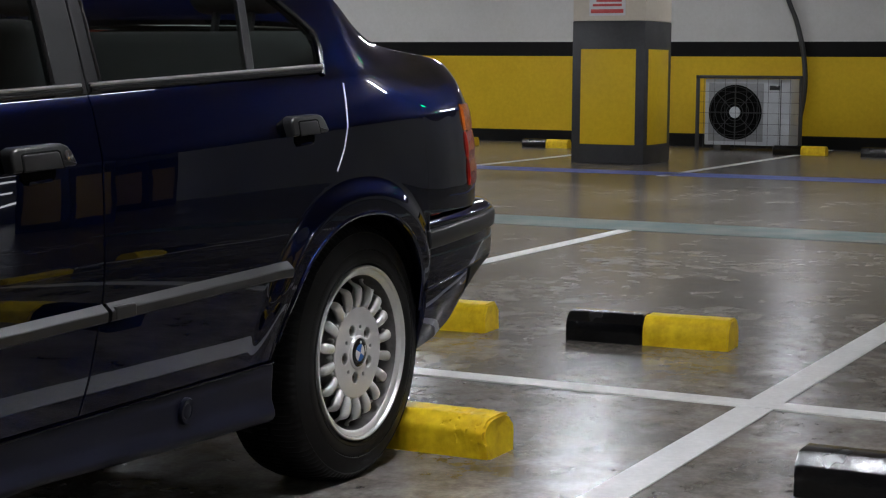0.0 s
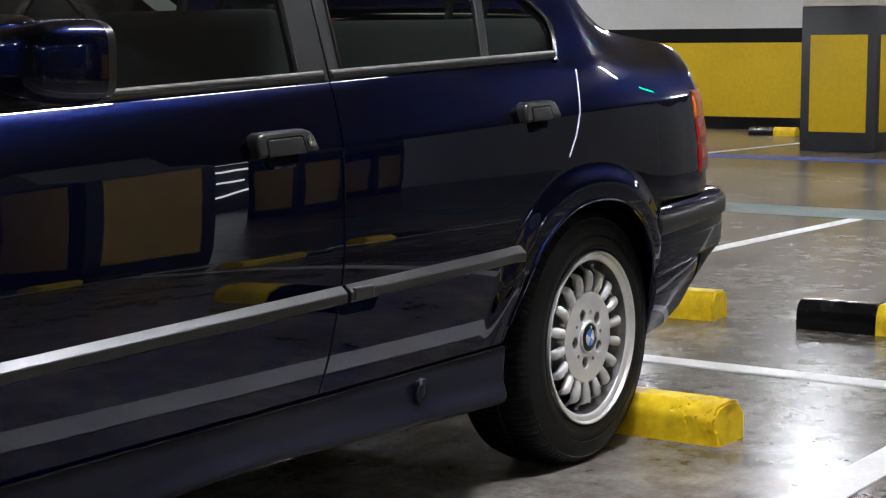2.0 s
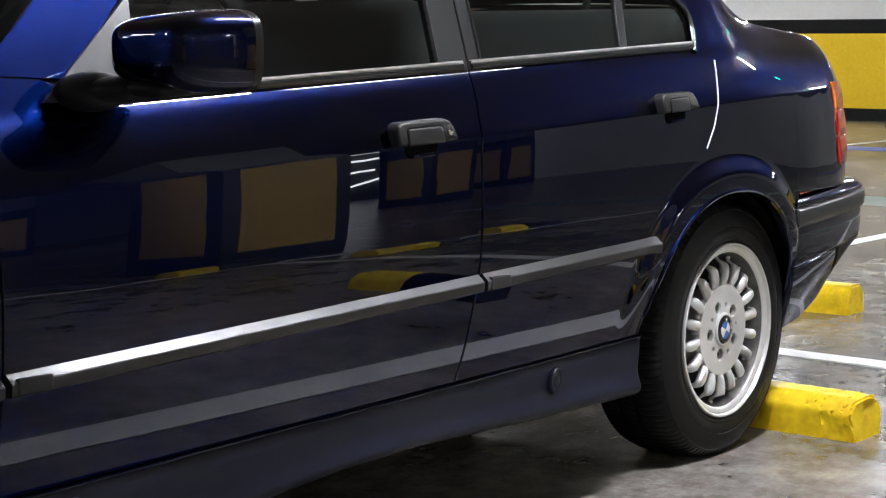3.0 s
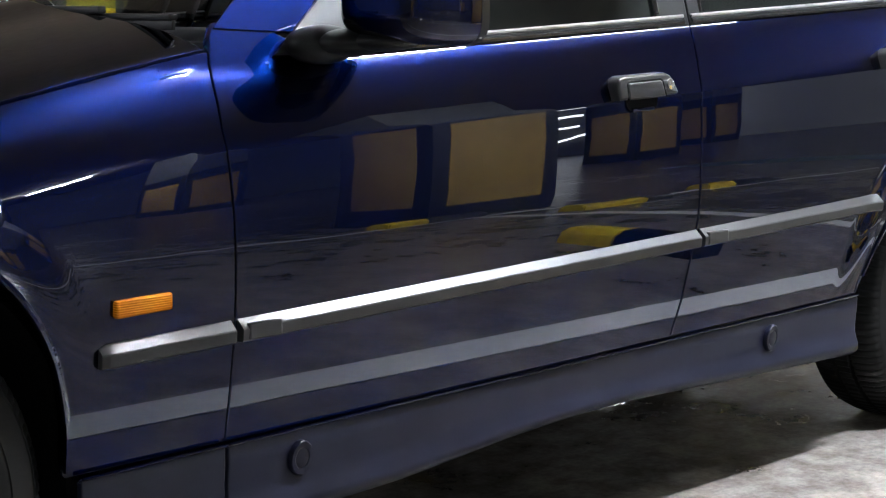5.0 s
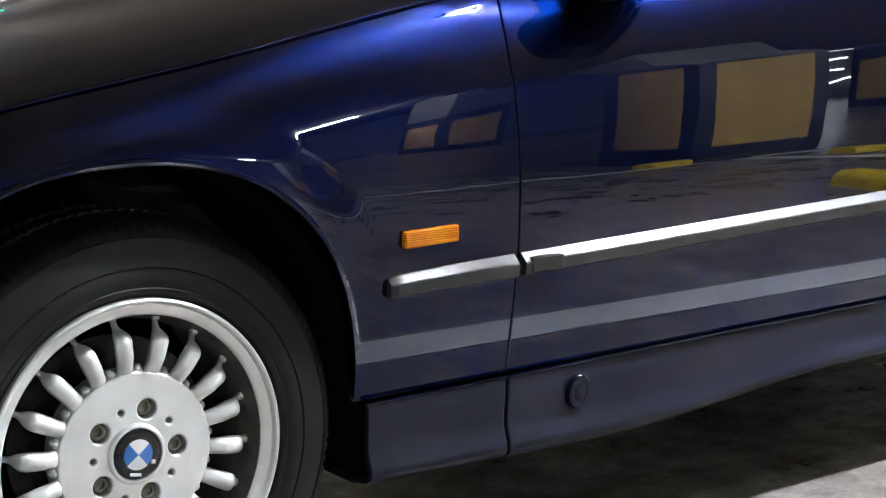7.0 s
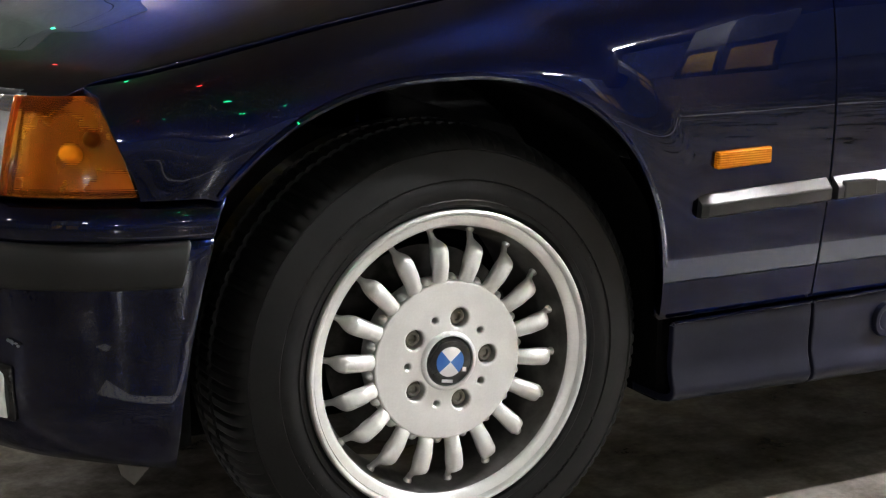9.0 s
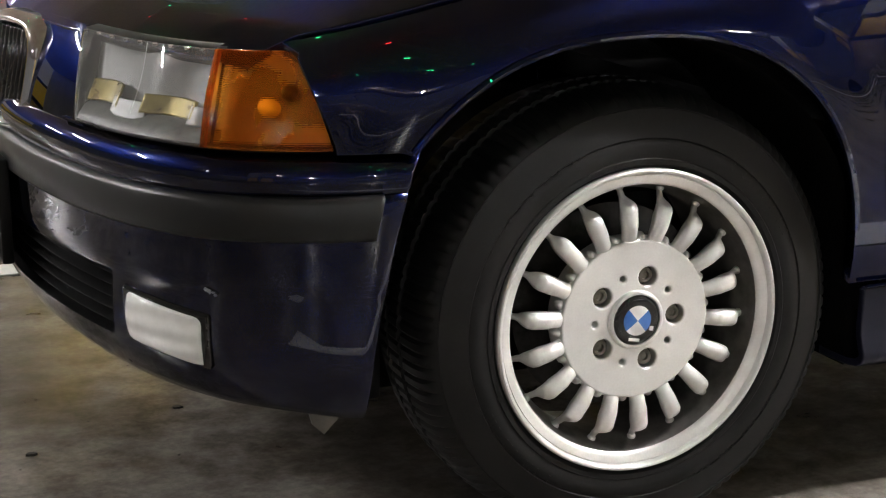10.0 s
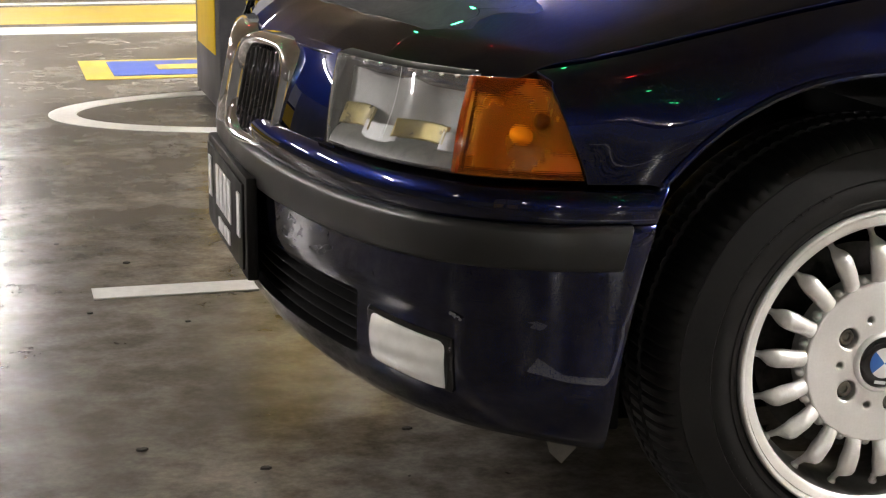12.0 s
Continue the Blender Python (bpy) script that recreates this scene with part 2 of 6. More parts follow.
def grid_mesh(bm, P, flip=False, closed_u=False, closed_v=False, mask=None):
    nu, nv = P.shape[:2]
    vs = [[bm.verts.new(P[i, j]) for j in range(nv)] for i in range(nu)]
    for i in range(nu if closed_u else nu - 1):
        for j in range(nv if closed_v else nv - 1):
            if mask is not None and not mask(i, j):
                continue
            a, b, c, d = vs[i][j], vs[(i + 1) % nu][j], vs[(i + 1) % nu][(j + 1) % nv], vs[i][(j + 1) % nv]
            try:
                bm.faces.new((a, d, c, b) if flip else (a, b, c, d))
            except ValueError:
                pass
    return vs


def lathe(bm, profile, n=64, axis="y", closed=False, centre=(0, 0, 0)):
    """profile: (depth, radius) pairs; turned round an axis along y (depth goes into +y)."""
    pr = np.array(profile, float)
    a = np.linspace(0, 2 * np.pi, n, endpoint=False)
    P = np.zeros((n, len(pr), 3))
    P[..., 0] = pr[None, :, 1] * np.sin(a)[:, None] + centre[0]
    P[..., 1] = pr[None, :, 0] + centre[1]
    P[..., 2] = pr[None, :, 1] * np.cos(a)[:, None] + centre[2]
    grid_mesh(bm, P, closed_u=True, closed_v=closed)
    return bm


def curve_through(points, n):
    """A smooth line (Catmull-Rom) through a few control points."""
    p = np.array(points, float)
    p = np.vstack([2 * p[0] - p[1], p, 2 * p[-1] - p[-2]])
    out = []
    k = len(p) - 3
    for s in np.linspace(0, k, n):
        i = min(int(s), k - 1)
        t = s - i
        a, b, c, d = p[i:i + 4]
        out.append(0.5 * (2 * b + (c - a) * t + (2 * a - 5 * b + 4 * c - d) * t * t + (3 * b - a - 3 * c + d) * t ** 3))
    return np.array(out)


def smoothstep(a, b, x):
    t = np.clip((x - a) / (b - a), 0, 1)
    return t * t * (3 - 2 * t)


# ---------------------------------------------------------------- the car: shape functions
# x runs to the rear (front axle 0, rear axle 2.70), the seen side lies near y = 0, the middle at y = YC.
YC = 0.79
FRONT_PLAN = curve_through([(-0.735, 0.79), (-0.728, 0.58), (-0.70, 0.38), (-0.652, 0.20), (-0.58, 0.07), (-0.485, -0.002), (-0.38, -0.034), (-0.2, -0.043)], 121)
REAR_PLAN = curve_through([(2.9, -0.043), (3.1, -0.036), (3.35, -0.012), (3.51, 0.032), (3.605, 0.13), (3.67, 0.34), (3.70, 0.79)], 121)
SIDE = curve_through([(-0.9, 0.12), (-0.62, 0.055), (-0.485, 0.004), (-0.38, -0.027), (-0.15, -0.039), (0.6, -0.047), (1.6, -0.050), (2.5, -0.047), (3.0, -0.036), (3.2, -0.018), (3.3, -0.001), (3.4, 0.034), (3.48, 0.09), (3.54, 0.17), (3.58, 0.27)], 400)


CROWN = curve_through([(-0.7, 0.668), (-0.45, 0.695), (-0.14, 0.757), (0.09, 0.797), (0.36, 0.850), (0.6, 0.893), (0.75, 0.91)], 200)


def side_y(x):
    return np.interp(x, SIDE[:, 0], SIDE[:, 1])


def crease_z(x):
    return 0.733 + 0.0412 * x


def belt_z(x):
    return 0.841 + 0.0475 * x


def fender_top(x):
    return np.interp(x, CROWN[:, 0], CROWN[:, 1])


def front_arch(x):
    d = np.abs(x + 0.015) / np.where(x < -0.015, 0.385, 0.348)
    return 0.31 + 0.376 * np.clip(1 - d ** 2.3, 0, 1) ** (1 / 2.3)


def rear_arch(x):
    d = np.abs(x - 2.645) / np.where(x < 2.645, 0.352, 0.345)
    return 0.30 + 0.338 * np.clip(1 - d ** 2.2, 0, 1) ** (1 / 2.2)


def arch_distance(x, z, cx, cz, wf, wr, h, p):
    d = np.abs(x - cx) / np.where(x < cx, wf, wr)
    return (d ** p + np.abs(np.maximum(z - cz, 0) / h) ** p) ** (1 / p)


def shell(x, z):
    """The outer side of the car: y for a place along it and a height."""
    x, z = np.broadcast_arrays(np.asarray(x, float), np.asarray(z, float))
    y = side_y(x).copy()
    low = np.clip((0.62 - z) / 0.29, 0, 2)
    y += 0.034 * low ** 1.6
    zs, zt = crease_z(x), belt_z(x)
    f = 1 - smoothstep(0.0, 0.55, x)
    zs = zs * (1 - f) + (fender_top(x) - 0.10) * f
    zt = zt * (1 - f) + (fender_top(x) + 0.004) * f
    mid = np.clip((z - 0.62) / np.maximum(zs - 0.62, 0.06), 0, 1)
    up = np.clip((z - zs) / (zt - zs), 0, 1)
    g = 1 - smoothstep(0.20, 0.64, x)
    # doors: two planes that meet in the crease; fender: one rounded shoulder
    v = np.clip((z - 0.60) / (zt - 0.60), 0, 1)
    doors = 0.0075 * mid ** 2 + (0.046 + 0.008 * f) * (0.72 * up + 0.28 * up ** 2)
    fender = 0.055 * v ** 3.0 + 0.019 * v ** 8
    y += doors * (1 - g) + fender * g
    y += 0.085 * np.maximum(up - 0.8, 0) ** 2 * (1 - f)
    r = smoothstep(2.7, 3.15, x)
    y += r * 0.32 * np.maximum(z - 0.62, 0) ** 2
    over = np.maximum(z - zt, 0)
    y += 0.43 * over + 0.10 * over ** 2
    y += r * 3.2 * np.maximum(z - (zs + 0.050), 0) ** 2
    # wheel arch flares
    a = arch_distance(x, z, 2.645, 0.30, 0.352, 0.345, 0.338, 2.2)
    y -= 0.016 * (1 - smoothstep(1.10, 1.27, a)) * smoothstep(0.33, 0.5, z)
    a = arch_distance(x, z, -0.015, 0.31, 0.385, 0.348, 0.376, 2.3)
    y -= 0.006 * (1 - smoothstep(1.03, 1.22, a)) * smoothstep(0.42, 0.62, z)
    return y


def shell_normal(x, z):
    """The outward normal of the side, from its slopes."""
    yx = (shell(x + 0.012, z) - shell(x - 0.012, z)) / 0.024
    yz = (shell(x, z + 0.002) - shell(x, z - 0.002)) / 0.004
    n = np.stack([yx, np.full_like(yx, -1.0), yz], -1)
    return n / np.linalg.norm(n, axis=-1, keepdims=True)


def true_normals(ob, side):
    """Shade a side panel by the smooth shape that its mesh follows."""
    me = ob.data
    co = np.zeros(len(me.vertices) * 3)
    me.vertices.foreach_get("co", co)
    co = co.reshape(-1, 3)
    if side:
        co[:, 1] = 2 * YC - co[:, 1]
    n = shell_normal(co[:, 0], co[:, 2])
    n[np.abs(co[:, 1] - shell(co[:, 0], co[:, 2])) > 5e-4] = 0
    if side:
        n[:, 1] *= -1
    me.normals_split_custom_set_from_vertices([tuple(v) for v in n])
    return ob


def on_shell(x, z, out=0.0):
    return np.stack(np.broadcast_arrays(x, shell(x, z) - out, z), -1)


def mirrored(P):
    Q = P.copy()
    Q[..., 1] = 2 * YC - Q[..., 1]
    return Q


def panel(name, P, mat, parent, side=0, edge=0.0013, flange=0.014, mask=None, label="", hint=(0, -1, 0), smooth_angle=50):
    """A sheet of bodywork with rolled edges and returns, from a grid of places."""
    if side:
        P = mirrored(P)
        hint = (hint[0], -hint[1], hint[2])
    du, dv = np.gradient(P, axis=0), np.gradient(P, axis=1)
    N = np.cross(du, dv)
    N /= np.linalg.norm(N, axis=-1, keepdims=True) + 1e-12
    flip = False
    if (N.reshape(-1, 3) @ np.array(hint, float)).mean() < 0:
        N, flip = -N, True

    def tighten(P):
        """A row close to each edge, so that the rolled edge stays narrow."""
        for at in (0, -1):
            a, b = (P[0], P[1]) if at == 0 else (P[-1], P[-2])
            d = np.linalg.norm(b - a, axis=-1, keepdims=True) + 1e-9
            row = a + (b - a) * np.minimum(0.3, 0.003 / d)
            P = np.concatenate([P[:1], row[None], P[1:]]) if at == 0 else np.concatenate([P[:-1], row[None], P[-1:]])
        return P

    if flange and mask is None:
        P = tighten(tighten(P).transpose(1, 0, 2)).transpose(1, 0, 2)
        du, dv = np.gradient(P, axis=0), np.gradient(P, axis=1)
        N = np.cross(du, dv)
        N /= np.linalg.norm(N, axis=-1, keepdims=True) + 1e-12
        N = -N if flip else N

    def pad(P, N, lo):
        a, b = (P[0], P[1]) if lo else (P[-1], P[-2])
        n = N[0] if lo else N[-1]
        t = a - b
        t /= np.linalg.norm(t, axis=-1, keepdims=True) + 1e-12
        r1 = a + t * edge - n * edge
        r2 = r1 - n * flange
        return (np.concatenate([[r2, r1], P]), np.concatenate([[n, n], N])) if lo else (np.concatenate([P, [r1, r2]]), np.concatenate([N, [n, n]]))

    if flange:
        for lo in (True, False):
            P, N = pad(P, N, lo)
        P, N = P.transpose(1, 0, 2), N.transpose(1, 0, 2)
        for lo in (True, False):
            P, N = pad(P, N, lo)
        P = P.transpose(1, 0, 2)
    bm = bmesh.new()
    k = 2 if flange else 0
    grid_mesh(bm, P, flip=flip, mask=(lambda i, j: mask(i - k, j - k)) if mask else None)
    return finish(name, bm, mat, parent, label, angle=smooth_angle)


def columns(xs, lo, hi, nv, xl=None, xr=None, out=0.0, knee=None, pin=None):
    """Places on the side: upright columns at xs between lo(x) and hi(x); xl(z) and xr(z) bend the two ends."""
    xs = np.asarray(xs, float)
    k = int(nv * 0.7)
    v = np.concatenate([np.linspace(0, 0.985, k), [1.0], 1 + np.linspace(0.03, 1, nv - k - 1)])[None, :]
    X = np.repeat(xs[:, None], nv, 1)

    def rows(X):
        a, c = lo(X), hi(X)
        b = knee(X) if knee else a + (c - a) * 0.7
        return np.where(v <= 1, a + (b - a) * np.minimum(v, 1), b + (c - b) * (v - 1))

    for _ in range(3):
        Z = rows(X)
        L = xl(Z) if xl else xs[0]
        R = xr(Z) if xr else xs[-1]
        if pin is None:
            X = L + (R - L) * ((xs - xs[0]) / (xs[-1] - xs[0]))[:, None]
        else:
            X = np.where(xs[:, None] < pin, L + (pin - L) * ((xs - xs[0]) / (pin - xs[0]))[:, None], xs[:, None])
    return on_shell(X, rows(X), out)


def line(points):
    a = np.array(points, float)
    return lambda z: np.interp(z, a[:, 0], a[:, 1])


# shut lines, as x for a height
GAP_A = line([(0.2, 0.600), (0.5, 0.603), (0.66, 0.599), (0.78, 0.592), (0.85, 0.597), (0.91, 0.612), (0.94, 0.632)])
GAP_B = line([(0.2, 1.63), (0.338, 1.649), (0.412, 1.667), (0.56, 1.688), (0.70, 1.692), (0.774, 1.694), (0.84, 1.702), (0.91, 1.715), (1.0, 1.73)])
GAP_C = line([(0.33, 2.284), (0.42, 2.294), (0.50, 2.312), (0.56, 2.338), (0.61, 2.388), (0.66, 2.444), (0.70, 2.494), (0.745, 2.532), (0.79, 2.565), (0.84, 2.586), (0.89, 2.605), (0.95, 2.628)])
Z_SILL = lambda x: 0.312 + 0.0128 * x
TRUNK_TOP = lambda x: np.interp(x, [2.5, 2.6, 2.73, 2.83, 2.92, 3.0, 3.13, 3.3, 3.42, 3.5, 3.56], [1.26, 1.205, 1.135, 1.083, 1.045, 1.029, 1.016, 1.001, 0.986, 0.958, 0.905])
QUARTER_EDGE = lambda z: np.interp(z, [0.93, 0.96, 1.0, 1.03, 1.05, 1.065, 1.09, 1.2, 1.3], [2.545, 2.560, 2.580, 2.590, 2.588, 2.572, 2.535, 2.36, 2.20])
Z_MOULD = lambda x: 0.476 + 0.030 * x

car = empty("car", (1.35, YC, 0))


def hang(ob, parent):
    """Parent without moving (meshes are made in world places)."""
    ob.parent = parent
    ob.matrix_parent_inverse = Matrix.Translation(-parent.location) if parent.parent is None else Matrix.Identity(4)
    return ob


def carpart(name, P, mat, side=0, parent=None, **kw):
    ob = panel(name, P, mat, None, side, **kw)
    return hang(ob, car if parent is None else parent)


def flipped(bm, side):
    if side:
        for v in bm.verts:
            v.co.y = 2 * YC - v.co.y
        bmesh.ops.reverse_faces(bm, faces=bm.faces[:])
    return bm


def carbit(name, bm, mat, side=0, parent=None, label="", angle=35):
    return hang(finish(name, flipped(bm, side), mat, None, label, angle=angle), car if parent is None else parent)


def sweep(bm, path, section, closed=True):
    """A bar: a section of (outward, up) offsets carried along places on the side (an n x 3 path, outward is -y)."""
    path = np.asarray(path, float)
    sec = np.asarray(section, float)
    P = np.zeros((len(path), len(sec), 3))
    P[:] = path[:, None, :]
    P[..., 1] -= sec[None, :, 0]
    P[..., 2] += sec[None, :, 1]
    vs = grid_mesh(bm, P, closed_v=closed, flip=True)
    for row, rev in ((vs[0], False), (vs[-1], True)):
        bm.faces.new(row[::-1] if rev else row)
    return bm


def moulding(x0, x1, side, parent, start_taper=False, clip=False):
    xs = np.linspace(x0, x1, 24)
    zc = Z_MOULD(xs)
    path = on_shell(xs, zc)
    path[:, 1] = shell(xs, zc)
    bm = bmesh.new()
    sec = [(-0.006, -0.0185), (0.0125, -0.0180), (0.0155, -0.0150), (0.0168, 0.0000), (0.0155, 0.0025), (0.0025, 0.0146), (-0.006, 0.0185)]
    sweep(bm, path, sec)
    if start_taper:
        for v in bm.verts:
            k = (v.co.x - x0) / 0.012
            if k < 1:
                v.co.y = v.co.y + (1 - k) * 0.006
    if clip:
        box(bm, x0 + 0.010, x0 + 0.072, path[0, 1] - 0.0178, path[0, 1], zc[0] - 0.016, zc[0] + 0.009, 0.003)
    return carbit("side_moulding", bm, MOULD, side, parent, "dark grey rubbing strip", angle=18)


def prism(bm, outline, y0, y1, bevel):
    """An outline of (x, z) corners, drawn out between y0 and y1, with its front edge rounded."""
    n = len(outline)
    a = [bm.verts.new((x, y0, z)) for x, z in outline]
    b = [bm.verts.new((x, y1, z)) for x, z in outline]
    front = bm.faces.new(a)
    for i in range(n):
        bm.faces.new((a[i], b[i], b[(i + 1) % n], a[(i + 1) % n]))
    if bevel:
        bmesh.ops.bevel(bm, geom=list(front.edges), offset=bevel, segments=3, affect="EDGES", profile=0.5)
    bmesh.ops.recalc_face_normals(bm, faces=bm.faces[:])
    return bm


def handle(x0, x1, z, side, parent, lock):
    """A pull handle: slanted frame, inset flap, raised black shape for the recess shade, painted lower lip."""
    y = float(shell((x0 + x1) / 2, z)) + 0.003
    w = x1 - x0

    def slope(bm):
        for v in bm.verts:
            v.co.z += (v.co.x - x0) * 0.035
            v.co.y += (v.co.z - z) * 0.18
        return bm

    xc, hw = x0 + w * 0.49, w * 0.265
    a = np.linspace(0, math.pi, 13)
    cup = [(xc + hw * math.copysign(abs(math.cos(t)) ** 0.5, math.cos(t)), z - 0.018 - 0.026 * math.sin(t) ** 0.6) for t in a]
    carbit("recess_shade", slope(prism(bmesh.new(), cup, y - 0.006, y + 0.01, 0.0)), UNDER, side, parent, "raised black shape painted as the shaded finger recess")
    lip = [(xc + hw * 0.72, z - 0.0445), (xc - hw * 0.72, z - 0.0445), (xc - hw * 0.66, z - 0.037), (xc + hw * 0.66, z - 0.037)]
    carbit("recess_lip", slope(prism(bmesh.new(), lip, y - 0.0085, y + 0.01, 0.002)), PAINT, side, parent)
    frame_line = [(x0 + 0.002, z - 0.020), (x0, z + 0.006), (x0 + 0.006, z + 0.018), (x0 + 0.02, z + 0.022), (x1 - 0.036, z + 0.022), (x1 - 0.022, z + 0.017), (x1 - 0.012, z + 0.006), (x1 - 0.002, z - 0.015), (x1 - 0.006, z - 0.019)]
    carbit("handle_frame", slope(prism(bmesh.new(), frame_line, y - 0.026, y + 0.012, 0.006)), HANDLE, side, parent, "dark grey plastic handle frame", angle=50)
    seam = [(x0 + 0.024, z - 0.0195), (x0 + 0.024, z + 0.0095), (x0 + 0.030, z + 0.0125), (x1 - 0.053, z + 0.0125), (x1 - 0.046, z + 0.0095), (x1 - 0.040, z - 0.0195)]
    carbit("flap_seam", slope(prism(bmesh.new(), seam, y - 0.0266, y - 0.01, 0.0)), UNDER, side, parent)
    flap = [(x0 + 0.026, z - 0.0200), (x0 + 0.026, z + 0.0078), (x0 + 0.031, z + 0.0100), (x1 - 0.055, z + 0.0100), (x1 - 0.049, z + 0.0072), (x1 - 0.043, z - 0.0200)]
    carbit("handle_flap", slope(prism(bmesh.new(), flap, y - 0.0278, y - 0.01, 0.003)), HANDLE, side, parent, "dark grey pull flap", angle=50)
    if lock:
        bm = bmesh.new()
        lathe(bm, [(y - 0.0295, 0.0), (y - 0.0295, 0.007), (y - 0.0285, 0.0095), (y - 0.02, 0.0105), (y - 0.01, 0.0105)], 24, centre=(x1 - 0.027, 0, z + 0.001))
        carbit("lock_cylinder", slope(bm), CHROME, side, parent, "chrome key lock")


def greenhouse(X, Z, out=0.0):
    y = shell(X, belt_z(X)) + 0.43 * (Z - belt_z(X)) + 0.10 * (Z - belt_z(X)) ** 2
    return np.stack(np.broadcast_arrays(X, y - out, Z), -1)


def pane(x_left, x_right, z_low, z_high, mat, side, parent, name, out=0.0, nu=10, nv=10, **kw):
    u, v = np.linspace(0, 1, nu), np.linspace(0, 1, nv)
    Xm = np.full((nu, nv), (x_left(1.0) + x_right(1.0)) / 2)
    for _ in range(3):
        Z = z_low(Xm) + (z_high(Xm) - z_low(Xm)) * v[None, :]
        Xm = x_left(Z) + (x_right(Z) - x_left(Z)) * u[:, None]
    return carpart(name, greenhouse(Xm, Z, out), mat, side, parent, **kw)


def trim_along(path, r, side, parent, name, mat, label="", flat=1.0):
    """A small rounded strip along a path."""
    p = np.asarray(path, float)
    a = np.linspace(0, 2 * np.pi, 9)[:-1]
    t = np.gradient(p, axis=0)
    t /= np.linalg.norm(t, axis=1, keepdims=True)
    n1 = np.cross(t, np.array([0, -1.0, 0.0]))
    n1 /= np.linalg.norm(n1, axis=1, keepdims=True)
    n2 = np.cross(t, n1)
    P = p[:, None] + r * (np.cos(a)[None, :, None] * n1[:, None] + flat * np.sin(a)[None, :, None] * n2[:, None])
    bm = bmesh.new()
    grid_mesh(bm, P, closed_v=True)
    bmesh.ops.recalc_face_normals(bm, faces=bm.faces[:])
    return carbit(name, bm, mat, side, parent, label)


ROOF_Z = lambda x: np.interp(x, [0.55, 0.9, 1.2, 1.5, 1.9, 2.2, 2.45, 2.7, 3.0], [0.93, 1.12, 1.285, 1.325, 1.335, 1.315, 1.262, 1.165, 1.03])


def lamp_edge(z):
    """The front edge of the fender beside the turn signal, as x for a height."""
    v = (np.asarray(z) - 0.56) / 0.118
    c = np.clip(v, 0, 1)
    return -0.419 - 0.024 * np.clip(v, 0, 2) ** 1.3 - 0.012 * np.clip((np.asarray(z) - 0.655) / 0.03, 0, 2) ** 2 - 0.042 * c ** 1.5 * (1 - c) ** 0.5


